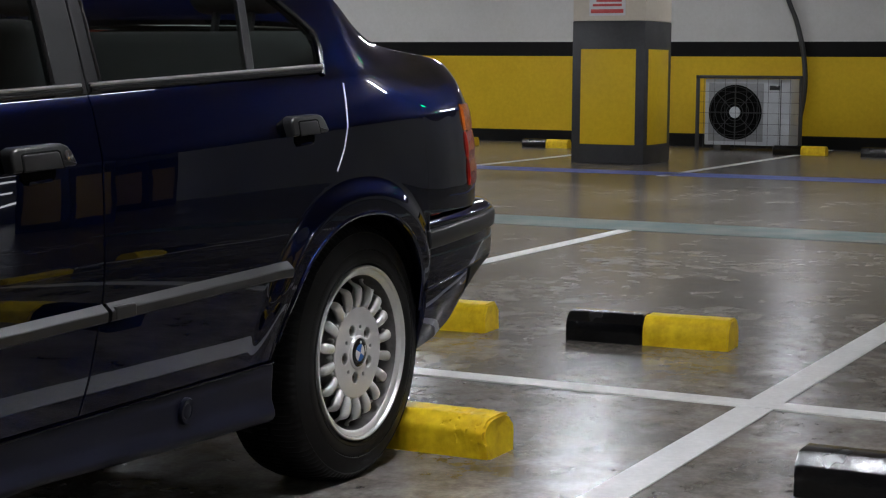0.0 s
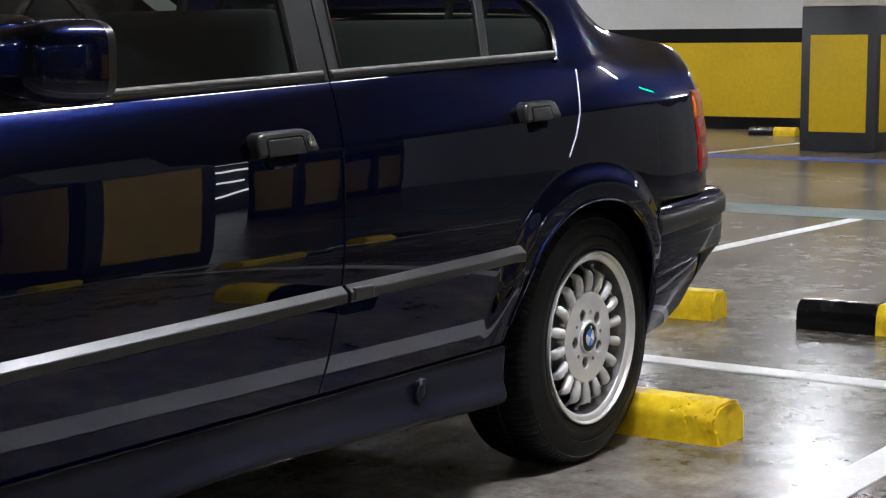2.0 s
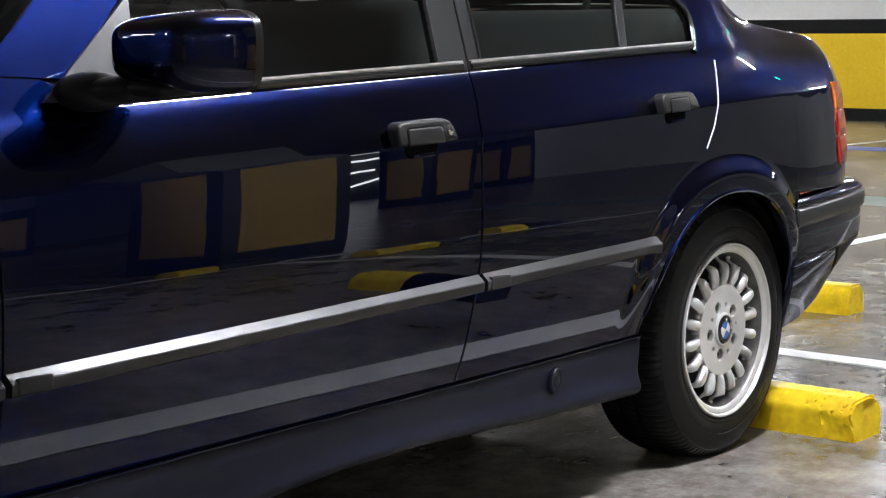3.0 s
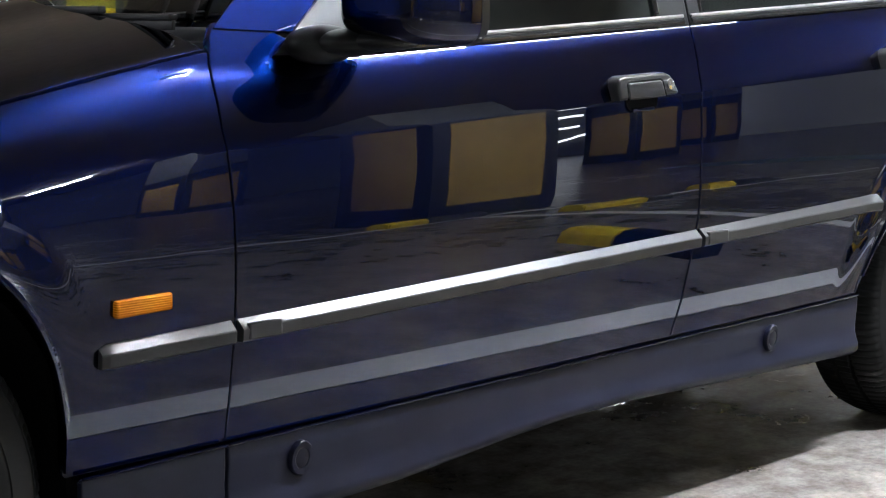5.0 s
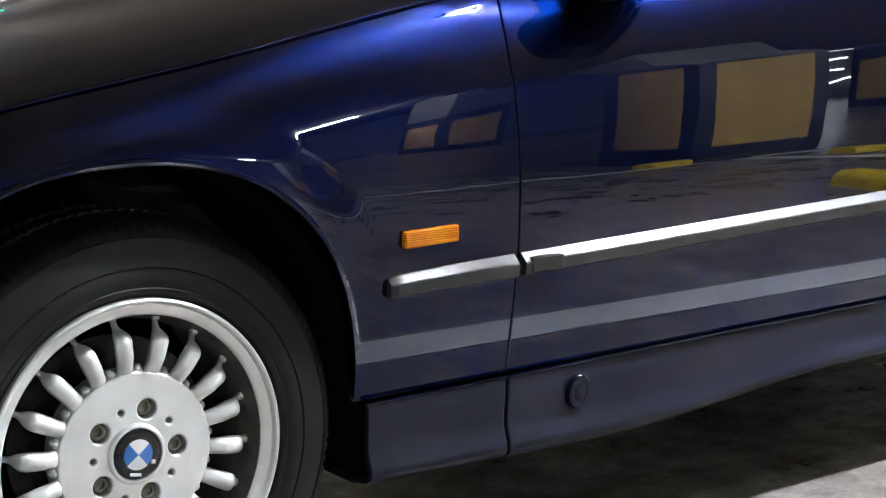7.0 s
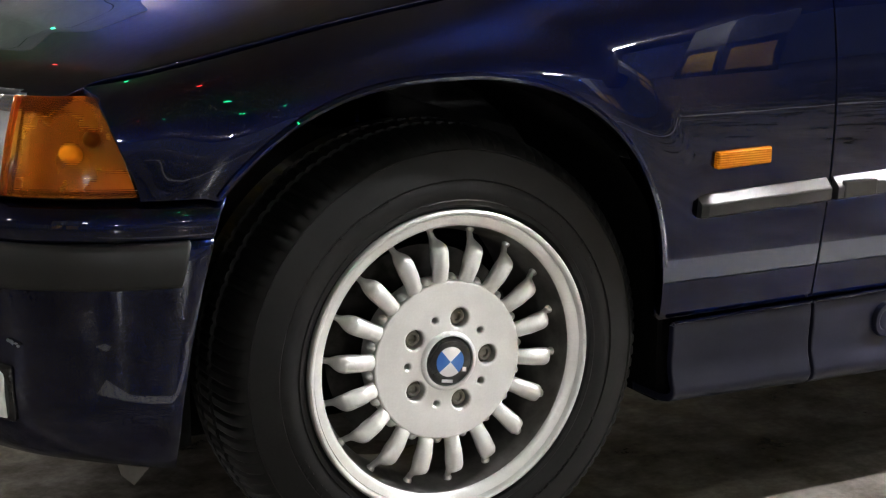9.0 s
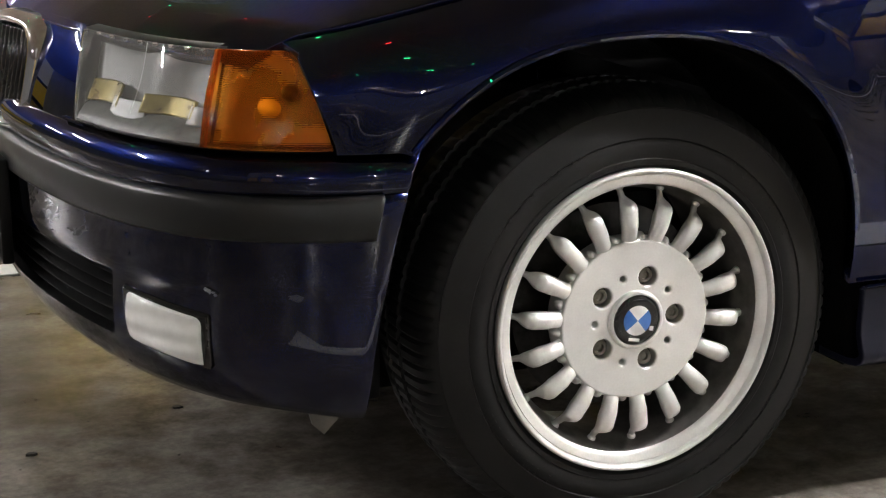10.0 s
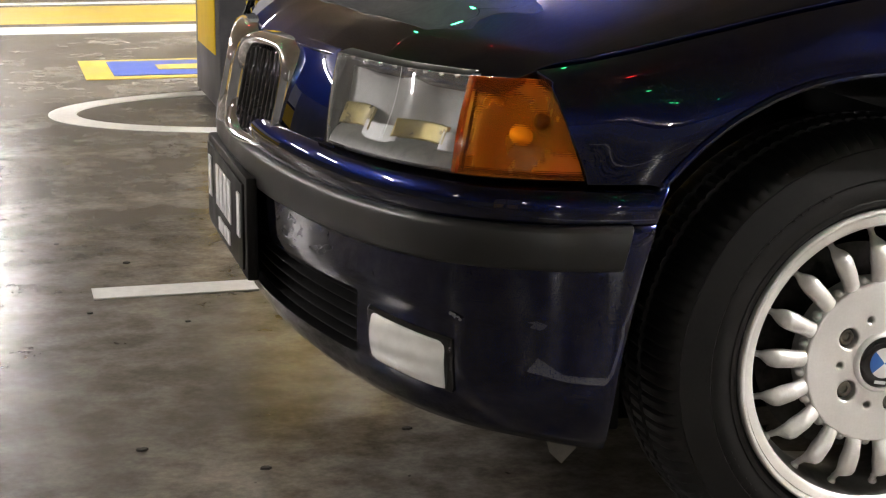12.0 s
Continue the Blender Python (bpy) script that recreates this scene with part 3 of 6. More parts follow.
def build_side(side):
    # front fender
    a = np.linspace(0.62, math.pi, 72)
    w = np.where(np.cos(a) > 0, 0.385, 0.348)
    xs = np.concatenate([np.linspace(-0.418, -0.345, 5), -0.015 - w * np.cos(a), np.linspace(0.336, 0.5955, 40)])
    xs = np.unique(np.round(np.clip(xs, -0.418, 0.5955), 5))

    def lo(x):
        z = np.where(x < -0.33, 0.560, np.maximum(front_arch(x), 0.0))
        return np.where(x > 0.332, Z_SILL(x) + 0.004, z)

    fender = carpart("front_fender", columns(xs, lo, lambda x: fender_top(x) - 0.003, 64,
                     xl=lamp_edge, xr=lambda z: GAP_A(z) - 0.003), PAINT, side, edge=0.002, flange=0.02, label="navy front fender")
    true_normals(fender, side)
    moulding(0.372, 0.594, side, fender, start_taper=True)
    bm = bmesh.new()
    ys = float(shell(0.44, 0.55))
    box(bm, 0.393, 0.486, ys - 0.010, ys + 0.004, 0.5385, 0.563, 0.004, 3)
    for v in bm.verts:
        v.co.z += (v.co.x - 0.44) * 0.03
    carbit("side_marker_lamp", bm, MARKER, side, fender, "amber side marker lamp")

    xa = -0.015 - np.where(np.cos(a) > 0, 0.385, 0.348) * np.cos(a)
    xa = xa[(xa > -0.33) & (xa < 0.328)]
    lip = np.stack([xa, shell(xa, front_arch(xa) + 0.004) + 0.001, front_arch(xa) + 0.002], -1)
    trim_along(lip, 0.0055, side, fender, "arch_lip", PAINT, "rolled wheel arch lip")

    # front door
    door = carpart("front_door", columns(np.linspace(0.605, 1.69, 56), lambda x: Z_SILL(x) + 0.004, lambda x: np.interp(x, [0.55, 0.70, 0.80, 0.86], [0.935, 0.930, 0.890, 0.8818]) * (x < 0.86) + belt_z(x) * (x >= 0.86), 34,
                   xl=lambda z: GAP_A(z) + 0.0025, xr=lambda z: GAP_B(z) - 0.0035, knee=crease_z), PAINT, side, edge=0.002, label="navy front door, closed")
    true_normals(door, side)
    moulding(0.606, 1.684, side, door, clip=True)
    handle(1.434, 1.606, 0.812, side, door, True)
    # rear door
    rdoor = carpart("rear_door", columns(np.linspace(1.69, 2.59, 96), lambda x: Z_SILL(x) + 0.004, belt_z, 60,
                    xl=lambda z: GAP_B(z) + 0.0035, xr=lambda z: GAP_C(z) - 0.003, knee=crease_z), PAINT, side, edge=0.002, label="navy rear door, closed")
    true_normals(rdoor, side)
    moulding(1.695, 2.304, side, rdoor, clip=True)
    handle(2.318, 2.470, 0.846, side, rdoor, False)

    # pale strip that paints the bright highlight along the rear shut line
    z = np.linspace(0.742, 0.938, 24)
    trim_along(np.stack([GAP_C(z) - 0.002, shell(GAP_C(z), z) - 0.0005, z], -1), 0.0026, side, rdoor, "edge_glint", EDGE_GLINT, "pale strip painted as the glint on the door edge", flat=0.6)

    # rear quarter with the roof pillar
    a = np.linspace(0, math.pi, 44)
    w = np.where(np.cos(a) > 0, 0.352, 0.345)
    xs = np.concatenate([np.linspace(2.284, 2.2925, 2), 2.645 - w * np.cos(a), [2.9908, 2.9922], np.linspace(2.998, 3.475, 30)])
    xs = np.unique(np.round(np.clip(xs, 2.284, 3.475), 5))

    def qlo(x):
        z = np.where(x < 2.2935, 0.34, rear_arch(x))
        return np.where(x > 2.9915, 0.612, z)

    def left(z):
        return np.where(z < 0.955, GAP_C(z) + 0.003, QUARTER_EDGE(z))

    quarter = carpart("rear_quarter_panel", columns(xs, qlo, TRUNK_TOP, 60, xl=left, knee=crease_z, pin=2.80), PAINT, side, edge=0.0026, flange=0.02, label="navy rear quarter panel")
    true_normals(quarter, side)
    xa = np.linspace(2.30, 2.985, 60)
    lip = np.stack([xa, shell(xa, rear_arch(xa) + 0.004) + 0.001, rear_arch(xa) + 0.002], -1)
    trim_along(lip, 0.0055, side, quarter, "arch_lip", PAINT, "rolled wheel arch lip")

    # sill in two lengths
    for x0, x1 in ((0.352, 0.5955), (0.6035, 2.298)):
        xs = np.linspace(x0, x1, 40)
        prof = [(0.004, 0.0), (0.0, -0.035), (0.001, -0.25), (0.0035, -0.45), (0.003, -0.58), (-0.001, -0.68), (-0.0055, -0.77), (-0.0060, -0.84), (-0.001, -0.91), (0.010, -0.965), (0.030, -1.0), (0.10, -1.02)]
        deep = np.interp(xs, [0.3, 0.6, 0.8, 0.95, 1.07, 1.21, 1.36, 1.54, 1.72, 1.9, 2.1, 2.32], [0.121, 0.132, 0.137, 0.133, 0.124, 0.112, 0.105, 0.103, 0.112, 0.121, 0.128, 0.136])
        P = np.zeros((40, len(prof), 3))
        for j, (dy, dz) in enumerate(prof):
            P[:, j, 0], P[:, j, 1], P[:, j, 2] = xs, -0.019 + dy, Z_SILL(xs) - 0.002 + dz * deep
        sill = carpart("sill_panel", P, SILL_PAINT, side, flange=0.01, label="navy sill panel")
        trim_along(np.stack([xs, np.full(40, -0.0205), Z_SILL(xs) - 0.0005], -1), 0.0028, side, sill, "sill_edge", PAINT, "glossy sill edge")
        if x0 > 0.5:
            for xj in (0.738, 1.977):
                bm = bmesh.new()
                zj = float(Z_SILL(xj)) - 0.047
                lathe(bm, [(-0.0045, 0.0), (-0.0045, 0.011), (-0.0040, 0.0125), (-0.0056, 0.0145), (-0.0056, 0.0205), (-0.002, 0.0225), (0.01, 0.0225)], 32, centre=(xj, -0.020, zj))
                for v in bm.verts:
                    v.co.z = zj + (v.co.z - zj) * 1.25
                    v.co.y += (zj - v.co.z) * 0.10
                carbit("jack_cover", bm, SILL_PAINT, side, sill)

    # greenhouse
    zb = lambda x: belt_z(x) + 0.010
    zr = lambda x: ROOF_Z(x) - 0.02
    A_EDGE = lambda z: 0.745 + (z - 0.885) * 1.17
    gl = pane(A_EDGE, lambda z: 1.620 + 0.20 * (z - 0.915), zb, zr, WINDOW, side, door, "door_window", nu=18, nv=12, flange=0, label="tinted side window")
    g2 = pane(lambda z: 1.757 + 0.18 * (z - 0.928), lambda z: 2.245 + 0.42 * (z - 0.948), zb, zr, WINDOW, side, rdoor, "door_window", flange=0, label="tinted side window")
    g3 = pane(lambda z: 2.272 + 0.42 * (z - 0.948), lambda z: np.maximum(QUARTER_EDGE(z) - 0.020, 2.29 + 0.42 * (z - 0.948)), zb, zr, WINDOW, side, quarter, "quarter_window", flange=0, label="tinted quarter window")
    for g in (gl, g2, g3):
        g.visible_shadow = False
    pane(lambda z: 1.622 + 0.20 * (z - 0.915), lambda z: 1.712 + 0.19 * (z - 0.92), lambda x: belt_z(x) + 0.0, zr, BLACK_PLASTIC, side, door, "window_post", out=0.004, nu=5, nv=12, flange=0.012, label="black window post")
    pane(lambda z: 1.718 + 0.19 * (z - 0.92), lambda z: 1.757 + 0.18 * (z - 0.928), lambda x: belt_z(x) + 0.0, zr, BLACK_PLASTIC, side, rdoor, "window_post", out=0.004, nu=5, nv=12, flange=0.012, label="black window post")
    pane(lambda z: 2.245 + 0.42 * (z - 0.948), lambda z: 2.272 + 0.42 * (z - 0.948), zb, zr, BLACK_PLASTIC, side, rdoor, "window_bar", out=0.003, nu=4, nv=12, flange=0.01, label="black divider bar")
    # window pillar and roof rail
    pane(lambda z: 0.575 + (z - 0.885) * 1.25, lambda z: A_EDGE(z) - 0.004, lambda x: np.interp(x, [0.5, 0.62, 0.70, 0.8], [0.930, 0.926, 0.922, 0.918]), lambda x: 0 * x + 1.29, PAINT, side, None, "windscreen_pillar", out=0.0025, edge=0.0005, nu=8, nv=14, label="navy windscreen pillar")
    xs = np.linspace(1.1, 2.55, 24)
    P = np.stack([greenhouse(xs, ROOF_Z(xs) + dz, o) for dz, o in ((-0.03, 0.004), (0.0, 0.0), (0.03, -0.03))], 1)
    carpart("roof_rail", P, PAINT, side, label="navy roof rail")
    # belt strips: a black seal, and a thin bright strip over it
    for x0, x1, par in ((0.80, 1.70, door), (1.725, 2.555, rdoor)):
        xs = np.linspace(x0, x1, 30)
        p = greenhouse(xs, belt_z(xs) + 0.006, 0.003)
        trim_along(p, 0.0070, side, par, "window_seal", GLOSS_BLACK, "black window seal", flat=0.7)
        p = greenhouse(xs, belt_z(xs) + 0.0165, 0.006)
        trim_along(p, 0.0034, side, par, "belt_trim", SATIN, "bright window belt strip", flat=0.8)
    z = np.linspace(0.958, 1.22, 22)
    trim_along(greenhouse(QUARTER_EDGE(z) - 0.010, z, 0.003), 0.007, side, quarter, "quarter_trim", GLOSS_BLACK, "black window surround", flat=0.7)
    z = np.linspace(0.94, 1.28, 10)
    trim_along(greenhouse(1.623 + 0.20 * (z - 0.915), z, 0.004), 0.005, side, door, "window_seal", GLOSS_BLACK)
    trim_along(greenhouse(1.757 + 0.18 * (z - 0.928), z, 0.004), 0.004, side, rdoor, "window_seal", GLOSS_BLACK)

    # door mirror: a domed shell, hollow at the rear
    a = np.linspace(0, 2 * np.pi, 48, endpoint=False)
    ca, sa = np.cos(a), np.sin(a)
    ey, ez = np.sign(ca) * np.abs(ca) ** 0.50, np.sign(sa) * np.abs(sa) ** 0.50
    rows = []
    for k in np.concatenate([np.sin(np.linspace(0.02, math.pi / 2, 24)), [1.0, 0.985, 0.93]]):
        n = len(rows)
        x = 0.908 - 0.125 * (1 - k ** 4.5) ** (1 / 2.4) if n < 24 else (0.913, 0.915, 0.914)[n - 24]
        yy = -0.131 + 0.106 * k * ey
        zz = 0.960 + 0.0585 * k * ez * (1 - 0.10 * k * ey)
        rows.append(np.stack([np.full(48, x), yy, zz], -1))
    bm = bmesh.new()
    vs = grid_mesh(bm, np.stack(rows, 1), closed_u=True)
    bm.faces.new([row[0] for row in vs])
    bmesh.ops.recalc_face_normals(bm, faces=bm.faces[:])
    mir = carbit("door_mirror", bm, PAINT, side, None, "navy door mirror housing", angle=60)
    bm = bmesh.new()
    rim = [np.stack([np.full(48, x), -0.131 + 0.106 * k * ey, 0.960 + 0.0585 * k * ez * (1 - 0.10 * ey)], -1) for x, k in ((0.908, 1.004), (0.924, 1.0), (0.926, 0.97), (0.918, 0.93))]
    grid_mesh(bm, np.stack(rim, 1), closed_u=True)
    bmesh.ops.recalc_face_normals(bm, faces=bm.faces[:])
    carbit("mirror_rim", bm, HANDLE, side, mir, "grey mirror rim")
    bm = bmesh.new()
    box(bm, 0.912, 0.918, -0.228, -0.035, 0.910, 1.010, 0.002, 2)
    carbit("mirror_glass", bm, CHROME, side, mir, "mirror glass")
    bm = bmesh.new()
    for cx, cy, cz, rx, ry, rz in ((0.800, -0.006, 0.900, 0.066, 0.042, 0.030), (0.822, -0.050, 0.904, 0.058, 0.050, 0.021), (0.842, -0.095, 0.906, 0.050, 0.060, 0.016)):
        bmesh.ops.create_uvsphere(bm, u_segments=28, v_segments=16, radius=1.0, matrix=Matrix.Translation((cx, cy, cz)) @ Matrix.Diagonal((rx, ry, rz, 1)))
    carbit("mirror_foot", bm, BLACK_PLASTIC, side, mir, "black mirror foot", angle=80)
    u, v = np.linspace(0, 1, 8), np.linspace(0, 1, 8)
    Z = 0.889 + 0.154 * v[None, :] + 0 * u[:, None]
    X = (0.724 + (Z - 0.889) * 1.35) + u[:, None] * (0.17 * (1 - v[None, :] * 0.98))
    carpart("mirror_sail", greenhouse(X, Z, 0.010), SAIL, side, mir, label="black mirror base plate")


for s in (0, 1):
    build_side(s)


# ---------------------------------------------------------------- the car: hood, roof, deck, nose and tail
def build_hood():
    nu, nv = 90, 121
    s = np.linspace(0, 1, nu) ** 1.15
    v = np.linspace(-1, 1, nv)
    P = np.zeros((nu, nv, 3))
    for j, t in enumerate(v):
        w = abs(t)
        back = 0.60 - 0.10 * (1 - w ** 2)
        x_front = np.interp(w, [0, 0.2, 0.45, 0.7, 0.88, 1.0], [-0.684, -0.678, -0.655, -0.612, -0.562, -0.508])
        x = x_front + (back - x_front) * s
        ye = shell(np.maximum(x, -0.52), fender_top(np.maximum(x, -0.52))) + 0.004
        half = YC - ye
        y = YC + np.sign(t) * half * w
        crown = 0.060 * (1 - w ** 2.6) + 0.014 * (1 - w ** 9) + 0.008 * (1 - w ** 16) + 0.012 * np.exp(-((w - 0.52) / 0.09) ** 2) * s
        z = fender_top(x) + 0.003 + crown * np.interp(s, [0, 0.15, 0.5, 1], [0.35, 0.7, 1.0, 1.0])
        z -= 0.030 * np.clip(1 - s / 0.08, 0, 1) ** 2
        P[:, j] = np.stack([x, y, z], -1)
    return carpart("hood", P, PAINT, 0, hint=(0, 0, 1), flange=0.012, label="closed navy hood")


hood = build_hood()


def build_top():
    nv = 25
    v = np.linspace(-1, 1, nv)

    def skin(name, xs, z_of, inset, mat, label, crown, hint=(0, 0, 1), flange=0.01):
        P = np.zeros((len(xs), nv, 3))
        for i, x in enumerate(xs):
            ze = float(z_of(x))
            ye = float(greenhouse(np.array(x), np.array(ze))[1]) + inset
            P[i, :, 0] = x - 0.06 * (1 - v ** 2) * (1 if name == "windscreen" else 0) + 0.05 * (1 - v ** 2) * (1 if name == "rear_window" else 0)
            P[i, :, 1] = YC + v * (YC - ye)
            P[i, :, 2] = ze + crown * (1 - v ** 2)
        return carpart(name, P, mat, 0, hint=hint, flange=flange, label=label)

    skin("roof", np.linspace(1.22, 2.42, 20), lambda x: ROOF_Z(x) + 0.028, 0.03, PAINT, "navy steel roof", 0.045)
    ws = skin("windscreen", np.linspace(0.62, 1.22, 12), lambda x: 0.945 + (x - 0.62) * 0.62, 0.03, WINDOW, "tinted windscreen", 0.02, flange=0)
    rw = skin("rear_window", np.linspace(2.42, 2.95, 12), lambda x: 1.30 - (x - 2.42) * 0.46, 0.06, WINDOW, "tinted rear window", 0.02, flange=0)
    ws.visible_shadow = rw.visible_shadow = False
    # trunk lid
    xs = np.linspace(2.86, 3.555, 26)
    P = np.zeros((26, nv, 3))
    for i, x in enumerate(xs):
        ye = float(shell(x, TRUNK_TOP(x))) + 0.004
        P[i, :, 0] = x + 0.05 * (1 - v ** 2) * (i / 25)
        P[i, :, 1] = YC + v * (YC - ye)
        P[i, :, 2] = TRUNK_TOP(x) + 0.002 + 0.022 * (1 - np.abs(v) ** 3)
    lid = carpart("trunk_lid", P, PAINT, 0, hint=(0, 0, 1), label="navy trunk lid")
    # tail panel between the lamps
    z = np.linspace(0.62, 0.90, 8)
    P = np.zeros((nv, 8, 3))
    for j, zz in enumerate(z):
        P[:, j, 1] = YC + v * 0.63
        P[:, j, 0] = 3.60 - 0.10 * np.abs(v) ** 3 - 0.03 * (zz - 0.62) / 0.28
        P[:, j, 2] = zz
    carpart("tail_panel", P, PAINT, 0, hint=(1, 0, 0), label="navy tail panel")
    # cowl and wipers
    bm = bmesh.new()
    box(bm, 0.50, 0.72, 0.10, 1.48, 0.86, 0.905, 0.01)
    carbit("cowl", bm, BLACK_PLASTIC)
    for y0, y1 in ((0.13, 0.72), (0.72, 1.30)):
        bm = bmesh.new()
        box(bm, 0.575, 0.592, y0 - 0.06, y1, 0.936, 0.946, 0.003)
        box(bm, 0.580, 0.587, y0 - 0.06, y1, 0.922, 0.937, 0.002)
        box(bm, 0.560, 0.576, y0 + 0.10, y1, 0.945, 0.957, 0.003)
        carbit("wiper", bm, BLACK_PLASTIC, label="black windscreen wiper")


build_top()


def nose_place(u, z, inset):
    """Places on the nose: u from the middle (0) to the corner (1), inset backwards from the bumper line."""
    k = np.clip(np.asarray(u) * 120, 0, 120)
    x = np.interp(k, np.arange(121), FRONT_PLAN[:, 0])
    y = np.interp(k, np.arange(121), FRONT_PLAN[:, 1])
    tx, ty = np.gradient(FRONT_PLAN[:, 0]), np.gradient(FRONT_PLAN[:, 1])
    L = np.hypot(tx, ty)
    nx, ny = np.interp(k, np.arange(121), -ty / L), np.interp(k, np.arange(121), tx / L)
    return np.stack(np.broadcast_arrays(x + nx * inset, y + ny * inset, z), -1)


def u_at(y):
    return float(np.interp(-y, -FRONT_PLAN[:, 1], np.arange(121)) / 120)


def strip_of(profile, us, swept=False):
    """profile: (z, inset) pairs. swept: the rear end leans with the wheel arch, and the lip drops towards it."""
    rows = []
    for zz, ins in profile:
        k, z = 1.0, zz
        if swept:
            end = np.interp(zz, [0.23, 0.30, 0.36, 0.45, 0.54, 0.56], [-0.388, -0.380, -0.370, -0.352, -0.327, -0.312])
            k = float(np.interp(end, FRONT_PLAN[:, 0], np.arange(121)) / 120) / U_END
            z = zz - 0.030 * (us / U_END) ** 3 * np.clip((0.30 - zz) / 0.064, 0, 1)
            if 0.32 < zz < 0.43:
                even = 0.0115 - 0.0065 * (zz - 0.32) / 0.11
                ins = even + (ins - even) * (1 - 0.85 * smoothstep(0.66, 0.88, us / U_END))
        rows.append(nose_place(us * k, z, ins))
    return np.stack(rows, 1)


def nose_inset(z):
    return 0.016 + 0.36 * (z - 0.57)


U_END = float(np.interp(-0.362, FRONT_PLAN[:, 0], np.arange(121)) / 120)


def build_nose(side):
    us = np.unique(np.concatenate([np.linspace(0, U_END, 56), [u_at(0.22), u_at(0.42)]]))
    low = [(0.236, 0.055), (0.240, 0.043), (0.252, 0.032), (0.275, 0.020), (0.292, 0.014), (0.32, 0.0115), (0.35, 0.0108), (0.370, 0.0105), (0.378, 0.0098), (0.383, 0.0080), (0.390, 0.0066), (0.398, 0.0060), (0.41, 0.0056), (0.43, 0.0050), (0.452, 0.0042), (0.48, 0.0035), (0.500, 0.0035), (0.508, 0.007)]
    cut = u_at(0.22)

    def keep(i, j):
        if 0 <= i < len(us) - 1 and 0 <= j < len(low) - 1:
            return not (us[i + 1] <= cut + 1e-6 and low[j][0] >= 0.290 and low[j + 1][0] <= 0.384)
        return True

    bumper = carpart("front_bumper", strip_of(low, us, True), PAINT, side, hint=(-1, -0.5, 0), mask=keep, flange=0.02, label="navy front bumper")
    top = [(0.506, 0.010), (0.512, 0.006), (0.525, 0.004), (0.538, 0.006), (0.549, 0.012), (0.556, 0.022), (0.560, 0.034), (0.562, 0.07)]
    carpart("bumper_top", strip_of(top, us, True), PAINT, side, bumper, hint=(-1, -0.5, 0.3), flange=0.006, label="navy upper bumper edge")
    rub = [(0.450, 0.012), (0.453, 0.0), (0.458, -0.003), (0.480, -0.0045), (0.500, -0.003), (0.506, 0.0), (0.509, 0.008)]
    us2 = np.linspace(0, float(np.interp(-0.388, FRONT_PLAN[:, 0], np.arange(121)) / 120), 50)
    carpart("bumper_strip", strip_of(rub, us2, True), STRIP, side, bumper, hint=(-1, -0.5, 0), flange=0.006, label="dark grey bumper strip")
    # lower grille
    bm = bmesh.new()
    back = strip_of([(0.288, 0.016), (0.290, 0.09), (0.385, 0.09), (0.386, 0.016)], np.linspace(0, cut, 14))
    grid_mesh(bm, back)
    bmesh.ops.recalc_face_normals(bm, faces=bm.faces[:])
    carbit("grille_back", bm, UNDER, side, bumper)
    for zz in (0.303, 0.320, 0.337, 0.354, 0.370):
        ug = np.linspace(0, cut - 0.004, 14)
        P = strip_of([(zz + 0.001, 0.022), (zz, 0.0205), (zz - 0.001, 0.022), (zz - 0.001, 0.07), (zz + 0.001, 0.07)], ug)
        bm = bmesh.new()
        grid_mesh(bm, P, closed_v=True)
        bmesh.ops.recalc_face_normals(bm, faces=bm.faces[:])
        carbit("grille_slat", bm, BLACK_PLASTIC, side, bumper)
    bm = prism(bmesh.new(), [(-0.45, 0.235), (-0.40, 0.235), (-0.405, 0.205), (-0.425, 0.185), (-0.44, 0.20)], 0.04, 0.046, 0.0)
    carbit("splash_flap", bm, FLAP, side, bumper, "pale torn splash flap")
    # black plate added to hide the lit floor behind the bumper's end
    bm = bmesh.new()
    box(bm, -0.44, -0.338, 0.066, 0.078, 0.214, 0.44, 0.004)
    carbit("black_gap_plate", bm, UNDER, side, bumper, "black plate added where the gap is in shade")
    # fog lamp
    uf, ub = np.linspace(u_at(0.186), u_at(0.068), 12), np.linspace(u_at(0.194), u_at(0.061), 12)
    tilt = np.linspace(0.014, 0.0, 12)
    bez = np.stack([nose_place(ub, z + tilt, ins) for z, ins in ((0.281, 0.012), (0.284, 0.009), (0.350, 0.0055), (0.354, 0.010))], 1)
    carpart("fog_lamp", bez, GLOSS_BLACK, side, bumper, hint=(-1, -0.5, 0), flange=0.008, label="fog lamp with clear ribbed lens")
    glass_rows = np.linspace(0, 1, 9)
    lens = np.stack([nose_place(uf, 0.287 + 0.060 * q + tilt, 0.0030 - 0.005 * math.sin(math.pi * q) + 0.004 * np.linspace(-1, 1, 12) ** 8) for q in glass_rows], 1)
    carpart("fog_lens", lens, FOG, side, bumper, hint=(-1, -0.5, 0), flange=0.004, label="clear ribbed fog lamp lens")
    # scraped paint on the crease at the corner
    if side == 0:
        rng = random.Random(5)
        for k in range(5):
            us_k = u_at(0.062) + 0.004 * k + np.linspace(0, rng.uniform(0.004, 0.009), 4)
            z_k = 0.3865 - 0.0012 * k + rng.uniform(-0.0015, 0.0015)
            h_k = rng.uniform(0.0012, 0.0028)
            bm = bmesh.new()
            grid_mesh(bm, np.stack([nose_place(us_k, z_k + d * h_k * np.array([0.2, 1.0, 0.8, 0.1]), 0.0064 - 0.0012) for d in (-1, 1)], 1))
            bmesh.ops.solidify(bm, geom=bm.faces[:], thickness=0.0008)
